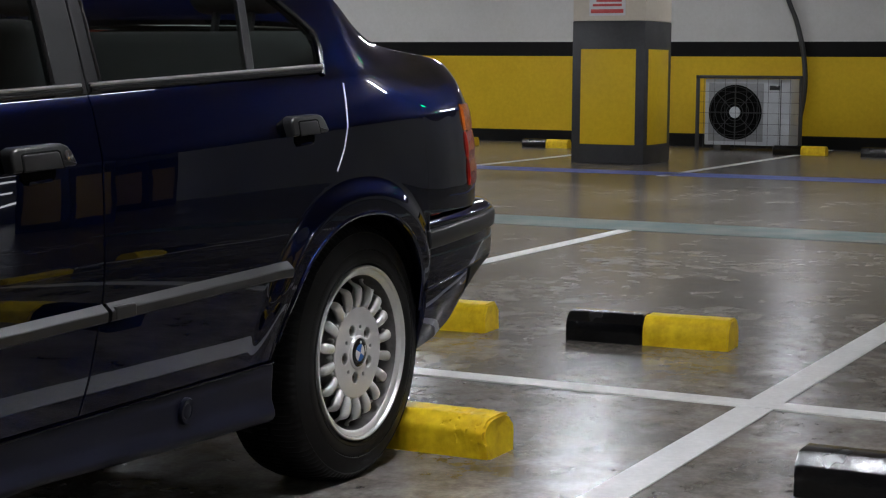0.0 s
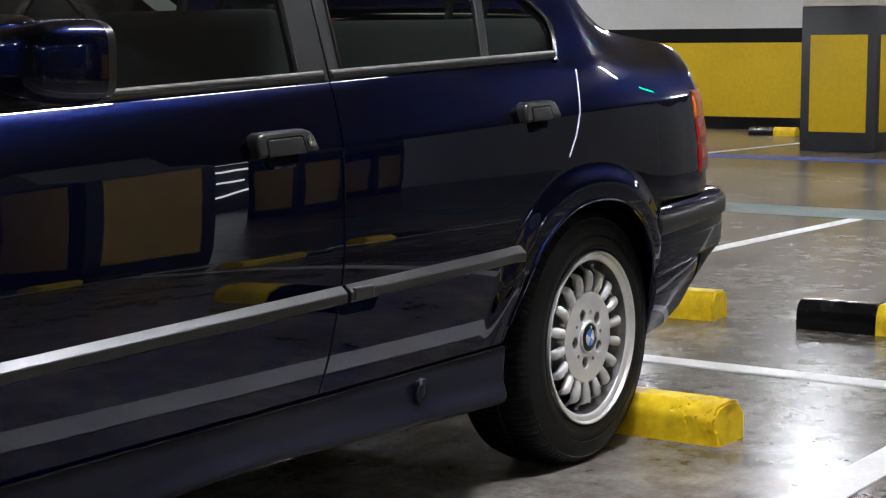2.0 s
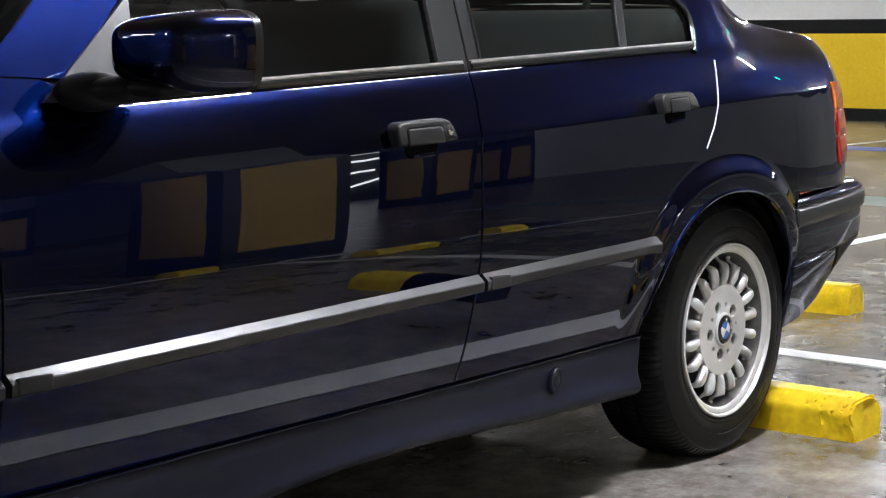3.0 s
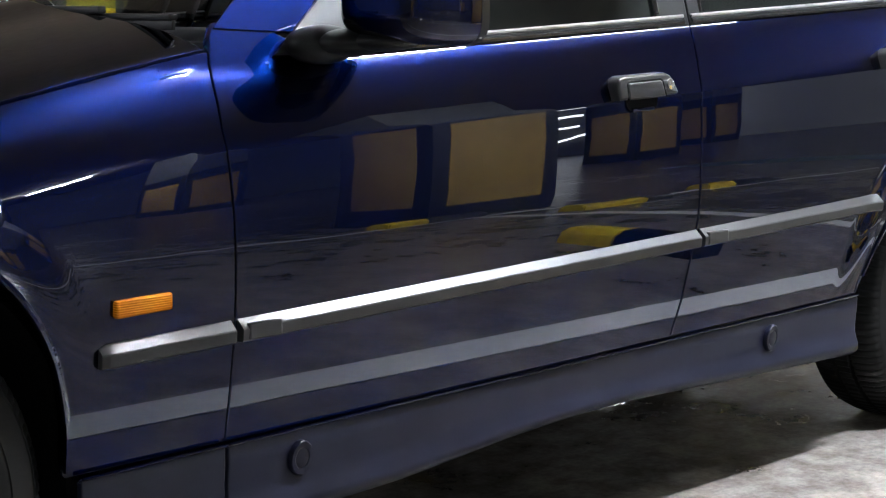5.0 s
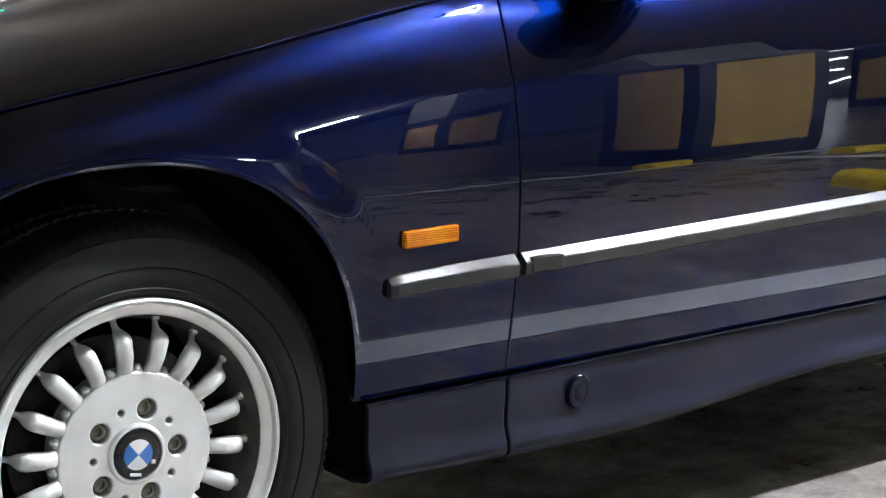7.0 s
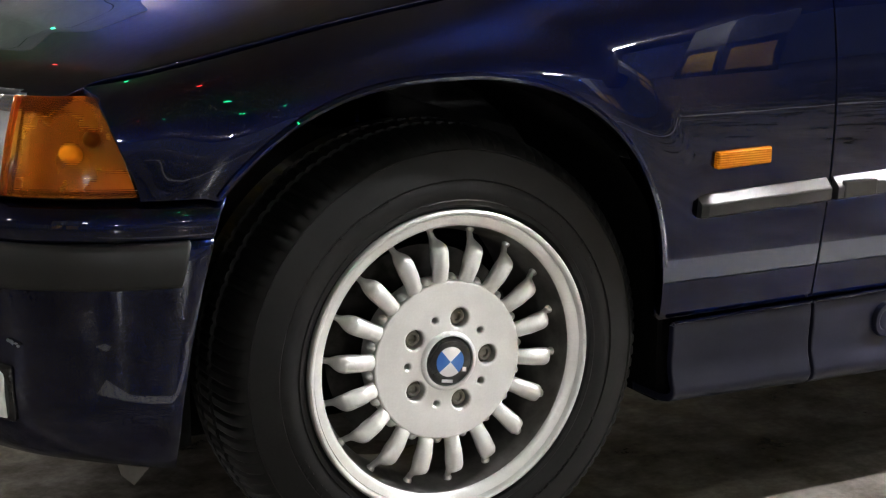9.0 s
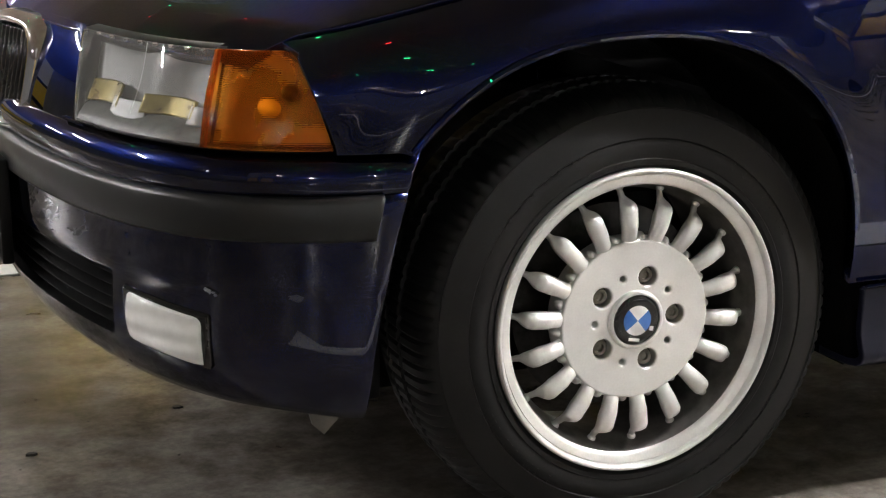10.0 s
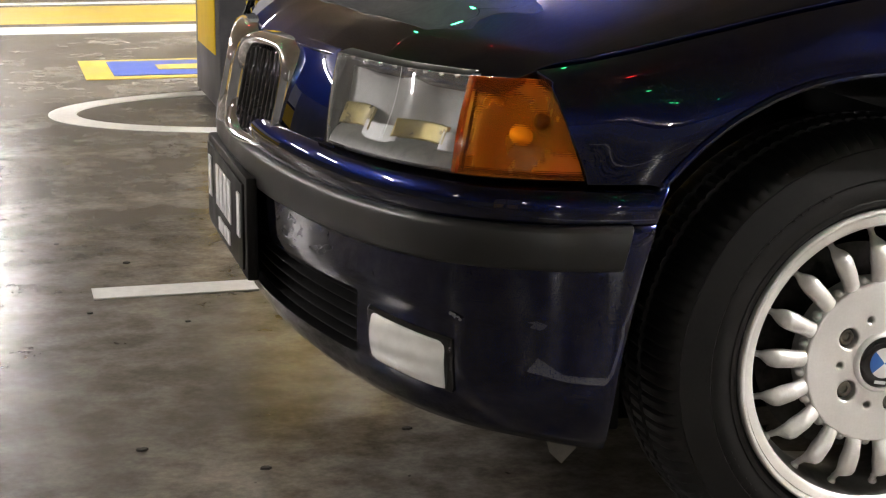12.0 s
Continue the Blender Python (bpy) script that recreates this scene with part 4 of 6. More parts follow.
            carbit("scrape", bm, SCRAPE, side, bumper, "pale scraped paint")
    # nose panel between the lamps and the kidneys, and under the lamps
    zn = np.linspace(0.545, 0.680, 14)
    carpart("nose_panel", np.stack([nose_place(np.linspace(0, u_at(0.385) + 0.05 * np.clip((0.678 - q) / 0.112, 0, 1.2), 24), q, nose_inset(q) + 0.013 - 0.006 * math.sin(math.pi * (q - 0.545) / 0.135)) for q in zn], 1), PAINT, side, hint=(-1, -0.5, 0), label="navy nose panel")
    # head lamp
    u0, u1, u2 = u_at(0.365), u_at(0.066), float(np.interp(-0.429, FRONT_PLAN[:, 0], np.arange(121)) / 120)
    zz = np.linspace(0.566, 0.678, 10)
    inner = lambda z: u_at(0.365) + (u_at(0.318) - u_at(0.365)) * np.clip((0.678 - z) / 0.112, 0, 1.2)
    lamp_u = lambda z: inner(z) + (u1 - inner(z)) * np.linspace(0, 1, 24)
    hous = np.stack([nose_place(lamp_u(z), z, nose_inset(z) + 0.026 + 0.016 * np.abs(np.sin(2 * math.pi * np.linspace(0, 1, 24))) ** 1.5 * (1 - 0.6 * ((z - 0.622) / 0.06) ** 2)) for z in zz], 1)
    lamp = carpart("headlamp", hous, REFLECTOR, side, hint=(-1, -0.5, 0), flange=0, label="clear twin headlamp with grey reflector")
    fr = np.stack([nose_place(np.linspace(u0 - 0.004, u2 + 0.004, 40), z, nose_inset(z) + d) for z, d in ((0.5585, 0.012), (0.5625, 0.004), (0.563, 0.10))], 1)
    carpart("lamp_seal", fr, GLOSS_BLACK, side, lamp, hint=(-1, -0.5, 0), flange=0.0)
    fr = np.stack([nose_place(np.linspace(u0 - 0.004, u1, 30), z, nose_inset(z) + d) for z, d in ((0.678, 0.10), (0.678, 0.003), (0.680, 0.004), (0.683, 0.02))], 1)
    carpart("lamp_seal", fr, BLACK_PLASTIC, side, lamp, hint=(-1, -0.5, 0), flange=0.0)
    fr = np.stack([nose_place(inner(z) + np.array([-0.006, -0.001, 0.0]), z, nose_inset(z) + np.array([0.0, 0.004, 0.09])) for z in np.linspace(0.563, 0.678, 6)], 1)
    carpart("lamp_seal", fr, GLOSS_BLACK, side, lamp, hint=(-1, -0.5, 0), flange=0.0)
    # yellow reflections painted low in the reflector, pale bowl corners, over a grey shelf
    for name, f0, f1, z0, z1, mat, lab in (("lower_bowl", 0.02, 0.27, 0.592, 0.616, YELLOW_BOWL, "lower reflector bowl with a painted yellow reflection"), ("bowl_corner", 0.22, 0.50, 0.582, 0.602, PALE_BOWL, "pale reflector corner"),
                                           ("lower_bowl", 0.47, 0.86, 0.592, 0.612, YELLOW_BOWL, "lower reflector bowl with a painted yellow reflection"), ("bowl_corner", 0.83, 0.99, 0.586, 0.606, PALE_BOWL, "pale reflector corner")):
        seg = lambda z: inner(z) + (u1 - inner(z)) * np.linspace(f0, f1, 12)
        deep = 0.012 * np.sin(math.pi * np.linspace(0, 1, 12)) if name == "lower_bowl" else 0.004 * np.linspace(-1, 1, 12) ** 2
        bowl = np.stack([nose_place(seg(z), z, nose_inset(z) + (0.012 if name == "lower_bowl" else 0.009) + 0.3 * (z - z0) + deep) for z in np.linspace(z0, z1, 6)], 1)
        carpart(name, bowl, mat, side, lamp, hint=(-1, -0.5, 0), flange=0.002, label=lab)
    shelf = np.stack([nose_place(lamp_u(z), z, nose_inset(z) + d) for z, d in ((0.567, 0.003), (0.574, 0.005), (0.584, 0.012), (0.590, 0.024))], 1)
    carpart("lamp_shelf", shelf, SHELF, side, lamp, hint=(-1, -0.5, 0.5), flange=0, label="grey shelf under the reflectors")
    rise = np.linspace(0.590, 0.676, 9)
    bow = (u0 + u1) / 2 + 0.004 + 0.005 * np.sin(math.pi * (rise - 0.590) / 0.086)
    bm = bmesh.new()
    sweep(bm, nose_place(bow, rise, nose_inset(rise) + 0.001), [(0.0016 * math.cos(q), 0.0016 * math.sin(q)) for q in np.linspace(0, 2 * math.pi, 9)[:-1]], closed=False)
    bmesh.ops.recalc_face_normals(bm, faces=bm.faces[:])
    carbit("lens_seam", bm, SEAM, side, lamp, "bright seam in the lamp glass")
    lens = np.stack([nose_place(lamp_u(z), z, nose_inset(z) - 0.004 * math.sin(math.pi * (z - 0.566) / 0.118)) for z in zz], 1)
    ln = carpart("headlamp_lens", lens, LENS, side, lamp, hint=(-1, -0.5, 0), flange=0.006, label="clear headlamp glass")
    ln.visible_shadow = False
    for k in range(9):
        uu = u0 + (u1 - u0) * (k + 0.3) / 9
        c = nose_place(np.array(uu), 0.6765, nose_inset(0.6765) - 0.004)
        bm = bmesh.new()
        box(bm, c[0] - 0.002, c[0] + 0.004, c[1] - 0.003, c[1] + 0.003, c[2] - 0.001, c[2] + 0.003, 0.001)
        carbit("lens_clip", bm, CHROME, side, lamp)
    # turn signal
    v = np.linspace(0, 1, 12)
    u = np.linspace(0, 1, 22)
    Z = 0.566 + 0.113 * v[None, :] + 0 * u[:, None]
    right = np.interp(lamp_edge(Z[0]) - 0.008, FRONT_PLAN[:, 0], np.arange(121))[None, :] / 120
    UU = (u1 + 0.004) + (right - u1 - 0.004) * u[:, None]
    bulge = 0.005 * np.sin(math.pi * v)[None, :] + 0 * u[:, None]
    P = nose_place(UU, Z, nose_inset(Z) - 0.004 - bulge)
    ts = carpart("turn_signal", P, AMBER, side, lamp, hint=(-1, -0.8, 0), flange=0.02, label="amber turn signal lens")
    ts.visible_shadow = False
    P = nose_place(UU, Z, nose_inset(Z) + 0.030)
    carpart("signal_reflector", P, SIGNAL_BACK, side, lamp, hint=(-1, -0.8, 0), flange=0)
    # bulb flattened and coloured yellow to imitate the bright patch in the lens
    c = nose_place(np.array((u1 + u2) / 2 - 0.004), 0.610, nose_inset(0.610) + 0.017)
    bm = bmesh.new()
    bmesh.ops.create_uvsphere(bm, u_segments=16, v_segments=10, radius=0.019)
    bm.transform(Matrix.Translation(Vector(c)) @ Matrix.Diagonal((0.7, 1.25, 0.62, 1.0)))
    carbit("signal_bulb", bm, SIGNAL_BULB, side, lamp)
    # dark bulb socket beside the bulb
    c = nose_place(np.array(u1 + (u2 - u1) * 0.64), 0.628, nose_inset(0.628) + 0.012)
    bm = bmesh.new()
    bmesh.ops.create_uvsphere(bm, u_segments=16, v_segments=8, radius=0.011)
    bm.transform(Matrix.Translation(Vector(c)) @ Matrix.Diagonal((1.0, 0.9, 1.0, 1.0)))
    carbit("bulb_socket", bm, DARK_METAL, side, lamp)
    return bumper


def fog_material():
    m, nodes, links, b = material("ribbed_fog_glass")
    b.inputs["Base Color"].default_value = (0.78, 0.78, 0.75, 1)
    b.inputs["Roughness"].default_value = 0.12
    b.inputs["Metallic"].default_value = 0.0
    b.inputs["Coat Weight"].default_value = 1.0
    n = noise_node(nodes, links, 40.0, 3.0)
    links.new(ramp(nodes, links, n, [(0.3, (0.82, 0.82, 0.79)), (0.7, (0.95, 0.95, 0.93))]), b.inputs["Base Color"])
    tc = nodes.new("ShaderNodeTexCoord")
    w = nodes.new("ShaderNodeTexWave")
    w.bands_direction = "Z"
    w.inputs["Scale"].default_value = 13.0
    w.inputs["Distortion"].default_value = 0.6
    links.new(tc.outputs["Object"], w.inputs["Vector"])
    bump(nodes, links, b, w.outputs["Fac"], 0.6, 0.004)
    return m


FLAP = surface("pale_plastic", (0.05, 0.045, 0.038), (0.10, 0.09, 0.075), 20, (0.5, 0.7), relief=0.1)
FOG = fog_material()
SCRAPE = surface("scraped_paint", (0.16, 0.17, 0.19), (0.42, 0.43, 0.45), 120, (0.4, 0.6), relief=0.2, grain=400)
YELLOW_BOWL = surface("painted_yellow_reflection", (0.16, 0.12, 0.02), (0.32, 0.25, 0.06), 30, (0.25, 0.4), metal=0.5, relief=0.05, grain=90)
SIGNAL_BULB = surface("signal_bulb_glass", (0.95, 0.78, 0.20), (1.0, 0.86, 0.30), 14, (0.6, 0.7), relief=0.0, spec=0.1)
SIGNAL_BACK = surface("signal_reflector", grey(0.42), grey(0.55), 14, (0.22, 0.32), metal=0.8, relief=0.1, grain=80)
REFLECTOR = surface("lamp_reflector", grey(0.20), grey(0.27), 14, (0.45, 0.55), metal=0.2, relief=0.05, grain=80)
PALE_BOWL = surface("pale_reflector", grey(0.24), grey(0.34), 14, (0.35, 0.45), metal=0.4, relief=0.05, grain=80)
SHELF = surface("grey_lamp_shelf", (0.10, 0.10, 0.095), (0.20, 0.20, 0.19), 40, (0.3, 0.4), relief=0.1, grain=120)
SEAM = surface("bright_lens_seam", grey(0.72), grey(0.82), 30, (0.2, 0.26), relief=0.0)
for s in (0, 1):
    build_nose(s)


def kidney_x(y):
    return -0.744 + 0.20 * np.abs(np.asarray(y) - YC)


def build_kidney(yc):
    """One of the two upright grille openings: a broad chrome ring with thin black slats."""
    n = 56
    a = np.linspace(0, 2 * np.pi, n, endpoint=False)
    zc = 0.591

    def place(w, h, d, p=3.8):
        c, s = np.cos(a), np.sin(a)
        y = yc + w * np.sign(c) * np.abs(c) ** (2 / p)
        z = zc + h * np.sign(s) * np.abs(s) ** (2 / p)
        return np.stack([kidney_x(y) + 0.20 * (z - 0.55) + d, y, z], -1)

    rows = [place(w, h, d) for w, h, d in ((0.116, 0.086, 0.050), (0.116, 0.086, 0.010), (0.113, 0.083, -0.006), (0.107, 0.079, -0.014), (0.099, 0.074, -0.015), (0.090, 0.069, -0.010), (0.085, 0.065, 0.0), (0.084, 0.064, 0.012))]
    bm = bmesh.new()
    grid_mesh(bm, np.stack(rows, 1), closed_u=True)
    bmesh.ops.recalc_face_normals(bm, faces=bm.faces[:])
    k = carbit("kidney_grille", bm, CHROME, 0, None, "chrome kidney grille with black slats", angle=60)
    bm = bmesh.new()
    bm.faces.new([bm.verts.new(p) for p in place(0.086, 0.066, 0.011)])
    bmesh.ops.recalc_face_normals(bm, faces=bm.faces[:])
    carbit("grille_back", bm, UNDER, 0, k)
    for i in range(10):
        y = yc - 0.0745 + 0.01655 * i
        xx = float(kidney_x(y)) - 0.006
        hh = 0.063 - 0.010 * (abs(i - 4.5) > 4) - 0.003 * (abs(i - 4.5) > 3)
        bm = bmesh.new()
        box(bm, xx, xx + 0.016, y - 0.0042, y + 0.0042, zc - hh, zc + hh, 0.003, 2)
        for v in bm.verts:
            v.co.x += 0.20 * (v.co.z - 0.55)
        carbit("grille_slat", bm, GLOSS_BLACK, 0, k)
    return k


for yk in (YC - 0.140, YC + 0.140):
    build_kidney(yk)


def build_plate():
    bm = bmesh.new()
    x = -0.735
    box(bm, x - 0.012, x + 0.006, 0.572, 1.008, 0.312, 0.470, 0.004)
    p = carbit("number_plate", bm, BLACK_PLASTIC, 0, None, "black number plate with white characters")
    bm = bmesh.new()
    box(bm, x - 0.016, x - 0.011, 0.590, 0.990, 0.325, 0.458, 0.002)
    carbit("plate_sheet", bm, PLATE, 0, p)
    for y0, y1, z0, z1 in ((0.605, 0.632, 0.372, 0.44), (0.70, 0.735, 0.372, 0.44), (0.745, 0.78, 0.372, 0.44), (0.79, 0.825, 0.372, 0.44), (0.835, 0.87, 0.372, 0.44), (0.93, 0.965, 0.372, 0.44),
                           (0.72, 0.745, 0.334, 0.356), (0.752, 0.777, 0.334, 0.356), (0.79, 0.815, 0.334, 0.356), (0.82, 0.845, 0.334, 0.356)):
        bm = bmesh.new()
        box(bm, x - 0.0185, x - 0.0155, y0, y1, z0, z1, 0.001)
        carbit("plate_bar", bm, PLATE_WHITE, 0, p)


PLATE = surface("black_plate_paint", grey(0.008), grey(0.014), 20, (0.45, 0.55), relief=0.05, spec=0.15)
build_plate()


def build_tail(side):
    n = len(REAR_PLAN)
    idx = np.arange(n)
    tx, ty = np.gradient(REAR_PLAN[:, 0]), np.gradient(REAR_PLAN[:, 1])
    L = np.hypot(tx, ty)

    def place(k, z, inset):
        f = lambda arr: np.interp(k, idx, arr)
        return np.stack(np.broadcast_arrays(f(REAR_PLAN[:, 0]) - f(ty / L) * inset, f(REAR_PLAN[:, 1]) + f(tx / L) * inset, z), -1)

    k0 = float(np.interp(2.990, REAR_PLAN[:, 0], idx))
    ks = np.linspace(k0, n - 1, 64)
    xk = np.interp(ks, idx, REAR_PLAN[:, 0])
    rise = 0.048 * np.clip(xk - 3.0, 0, 0.45)
    groove = np.minimum(0.420 + 0.10 * (xk - 2.96), 0.468)
    bot = np.minimum(np.interp(xk, [2.99, 3.1, 3.2, 3.3, 3.4, 3.52, 3.7], [0.268, 0.286, 0.318, 0.372, 0.420, 0.448, 0.455]), groove - 0.012)
    # painted side between the groove and the strip
    P = np.stack([place(ks, groove + 0.003 + (0.526 + rise - groove) * f, 0.007 - 0.002 * math.sin(math.pi * f)) for f in np.linspace(0, 1, 9)], 1)
    b = carpart("rear_bumper", P, PAINT, side, hint=(0.5, -1, 0), flange=0.02, edge=0.0025, label="navy rear bumper")
    strip = ((0.520, 0.012), (0.523, 0.001), (0.528, -0.003), (0.547, -0.0045), (0.564, -0.003), (0.569, 0.0), (0.572, 0.008))
    P = np.stack([place(ks, z + rise, i) for z, i in strip], 1)
    carpart("bumper_strip", P, STRIP, side, b, hint=(0.5, -1, 0), flange=0.006, label="dark grey bumper strip")
    top = ((0.570, 0.010), (0.575, 0.004), (0.582, 0.003), (0.590, 0.006), (0.597, 0.014), (0.603, 0.030), (0.607, 0.07))
    P = np.stack([place(ks, z + rise * 0.6, i) for z, i in top], 1)
    carpart("bumper_top", P, PAINT, side, b, hint=(0.5, -1, 0.3), flange=0.006, label="navy upper bumper edge")
    # lower skirt: painted beside the wheel, black plastic towards the rear
    for lo, hi, mat, name, lab in ((2.98, 3.26, PAINT, "bumper_skirt", "navy lower bumper skirt"), (3.262, 3.8, BLACK_PLASTIC, "rear_valance", "black plastic rear valance")):
        m = (xk > lo) & (xk < hi)
        P = np.stack([place(ks[m], bot[m] + (groove[m] - 0.003 - bot[m]) * f, 0.009 + 0.030 * (1 - f) ** 1.8) for f in np.linspace(0, 1, 8)], 1)
        carpart(name, P, mat, side, b, hint=(0.5, -1, 0), flange=0.02, edge=0.0025, label=lab)
    # tail lamp, wrapped round the corner: red with an orange top
    first = None
    for z0, z1, mat, lab in ((0.668, 0.738, RED_LENS, "red tail lamp lens"), (0.742, 0.808, RED_LENS, "red tail lamp lens"), (0.812, 0.880, ORANGE_LENS, "orange tail lamp lens")):
        xs = np.linspace(3.278, 3.545, 24)
        P = np.stack([on_shell(xs, np.full(24, zz), 0.004 + 0.003 * math.sin(math.pi * (zz - z0) / (z1 - z0))) for zz in np.linspace(z0, z1, 5)], 1)
        ob = carpart("tail_lamp" if first is None else "lamp_section", P, mat, side, first, hint=(0.6, -1, 0), flange=0.012, label=lab)
        first = first or ob


for s in (0, 1):
    build_tail(s)


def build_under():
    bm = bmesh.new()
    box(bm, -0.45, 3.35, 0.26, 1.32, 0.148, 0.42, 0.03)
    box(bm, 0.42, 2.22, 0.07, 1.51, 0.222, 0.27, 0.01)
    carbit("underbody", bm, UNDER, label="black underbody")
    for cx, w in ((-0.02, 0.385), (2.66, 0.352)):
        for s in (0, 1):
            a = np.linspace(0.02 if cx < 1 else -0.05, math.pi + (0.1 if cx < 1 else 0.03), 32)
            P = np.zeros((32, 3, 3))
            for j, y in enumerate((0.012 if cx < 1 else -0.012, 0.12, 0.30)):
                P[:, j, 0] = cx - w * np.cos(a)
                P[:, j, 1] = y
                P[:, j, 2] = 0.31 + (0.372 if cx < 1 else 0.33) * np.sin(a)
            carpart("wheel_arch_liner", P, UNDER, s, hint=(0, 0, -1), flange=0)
    # black boxes added to block lit floor seen through the arches
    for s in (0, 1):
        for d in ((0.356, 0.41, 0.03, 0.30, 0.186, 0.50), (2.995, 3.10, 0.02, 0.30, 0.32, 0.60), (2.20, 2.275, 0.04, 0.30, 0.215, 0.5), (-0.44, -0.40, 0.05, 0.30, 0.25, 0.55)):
            carbit("arch_filler", box(bmesh.new(), *d), UNDER, s)
    # cabin: floor, dashboard, seats
    bm = bmesh.new()
    box(bm, 0.55, 2.9, 0.12, 1.46, 0.42, 0.47)
    carbit("cabin_floor", bm, CLOTH)
    bm = bmesh.new()
    box(bm, 0.62, 0.95, 0.10, 1.48, 0.6, 0.92, 0.06, 3)
    carbit("dashboard", bm, BLACK_PLASTIC)
    bm = bmesh.new()
    box(bm, 2.72, 2.95, 0.12, 1.46, 0.6, 0.985, 0.03, 3)
    carbit("rear_shelf", bm, CLOTH)
    for yc in (0.43, 1.15):
        seat("front_seat", 1.35, yc, 0.52, True)
    seat("rear_seat", 2.35, YC, 1.25, False)
    bm = bmesh.new()
    lathe(bm, [(0.0, 0.17), (0.012, 0.187), (0.024, 0.17), (0.012, 0.155)], 40, closed=True)
    bm.transform(pose(1.02, 1.15, 0.86, 0, 0, 90) @ pose(0, 0, 0, -25, 0, 0))
    carbit("steering_wheel", bm, BLACK_PLASTIC)


def seat(name, x, yc, w, front):
    bm = bmesh.new()
    box(bm, x - 0.25, x + 0.27, yc - w / 2, yc + w / 2, 0.47, 0.63, 0.05, 3)
    s = carbit(name, bm, CLOTH, label="dark cloth seat")
    bm = bmesh.new()
    box(bm, 0.0, 0.13, yc - w / 2, yc + w / 2, 0.0, 0.56, 0.05, 3)
    bm.transform(Matrix.Translation((x + 0.22, 0, 0.55)) @ Matrix.Rotation(radians(20), 4, "Y"))
    carbit("backrest", bm, CLOTH, 0, s)
    for yh in ((yc,) if front else (yc - 0.35, yc + 0.35)):
        bm = bmesh.new()
        box(bm, 0.0, 0.09, yh - 0.13, yh + 0.13, 0.0, 0.17, 0.035, 3)
        box(bm, 0.035, 0.05, yh - 0.06, yh - 0.045, -0.09, 0.03)
        box(bm, 0.035, 0.05, yh + 0.045, yh + 0.06, -0.09, 0.03)
        bm.transform(Matrix.Translation((x + 0.45, 0, 1.12)) @ Matrix.Rotation(radians(15), 4, "Y"))
        carbit("head_restraint", bm, CLOTH, 0, s)


build_under()


# ---------------------------------------------------------------- wheels
def disc_with_holes(name, outer, holes, depth, bevel, mat):
    """A flat disc in the x-z plane with round holes, face at y = 0."""
    cu = bpy.data.curves.new(name, "CURVE")
    cu.dimensions, cu.fill_mode = "2D", "BOTH"
    for cx, cy, r in [(0, 0, outer)] + holes:
        sp = cu.splines.new("BEZIER")
        sp.bezier_points.add(3)
        k = 0.5523 * r
        for p, (dx, dy) in zip(sp.bezier_points, ((1, 0), (0, 1), (-1, 0), (0, -1))):
            p.co = (cx + dx * r, cy + dy * r, 0)
            p.handle_left = (cx + dx * r + dy * k, cy + dy * r - dx * k, 0)
            p.handle_right = (cx + dx * r - dy * k, cy + dy * r + dx * k, 0)
        sp.use_cyclic_u = True
        sp.resolution_u = 10 if r > 0.05 else 5
    cu.extrude, cu.bevel_depth, cu.bevel_resolution = depth / 2, bevel, 2
    tmp = new(name, cu)
    dg = bpy.context.evaluated_depsgraph_get()
    me = bpy.data.meshes.new_from_object(tmp.evaluated_get(dg))
    bpy.data.objects.remove(tmp)
    bm = bmesh.new()
    bm.from_mesh(me)
    bpy.data.meshes.remove(me)
    bmesh.ops.remove_doubles(bm, verts=bm.verts[:], dist=2e-5)
    bm.transform(Matrix.Rotation(radians(90), 4, "X"))
    bmesh.ops.translate(bm, vec=(0, depth / 2 + bevel, 0), verts=bm.verts[:])
    return bm


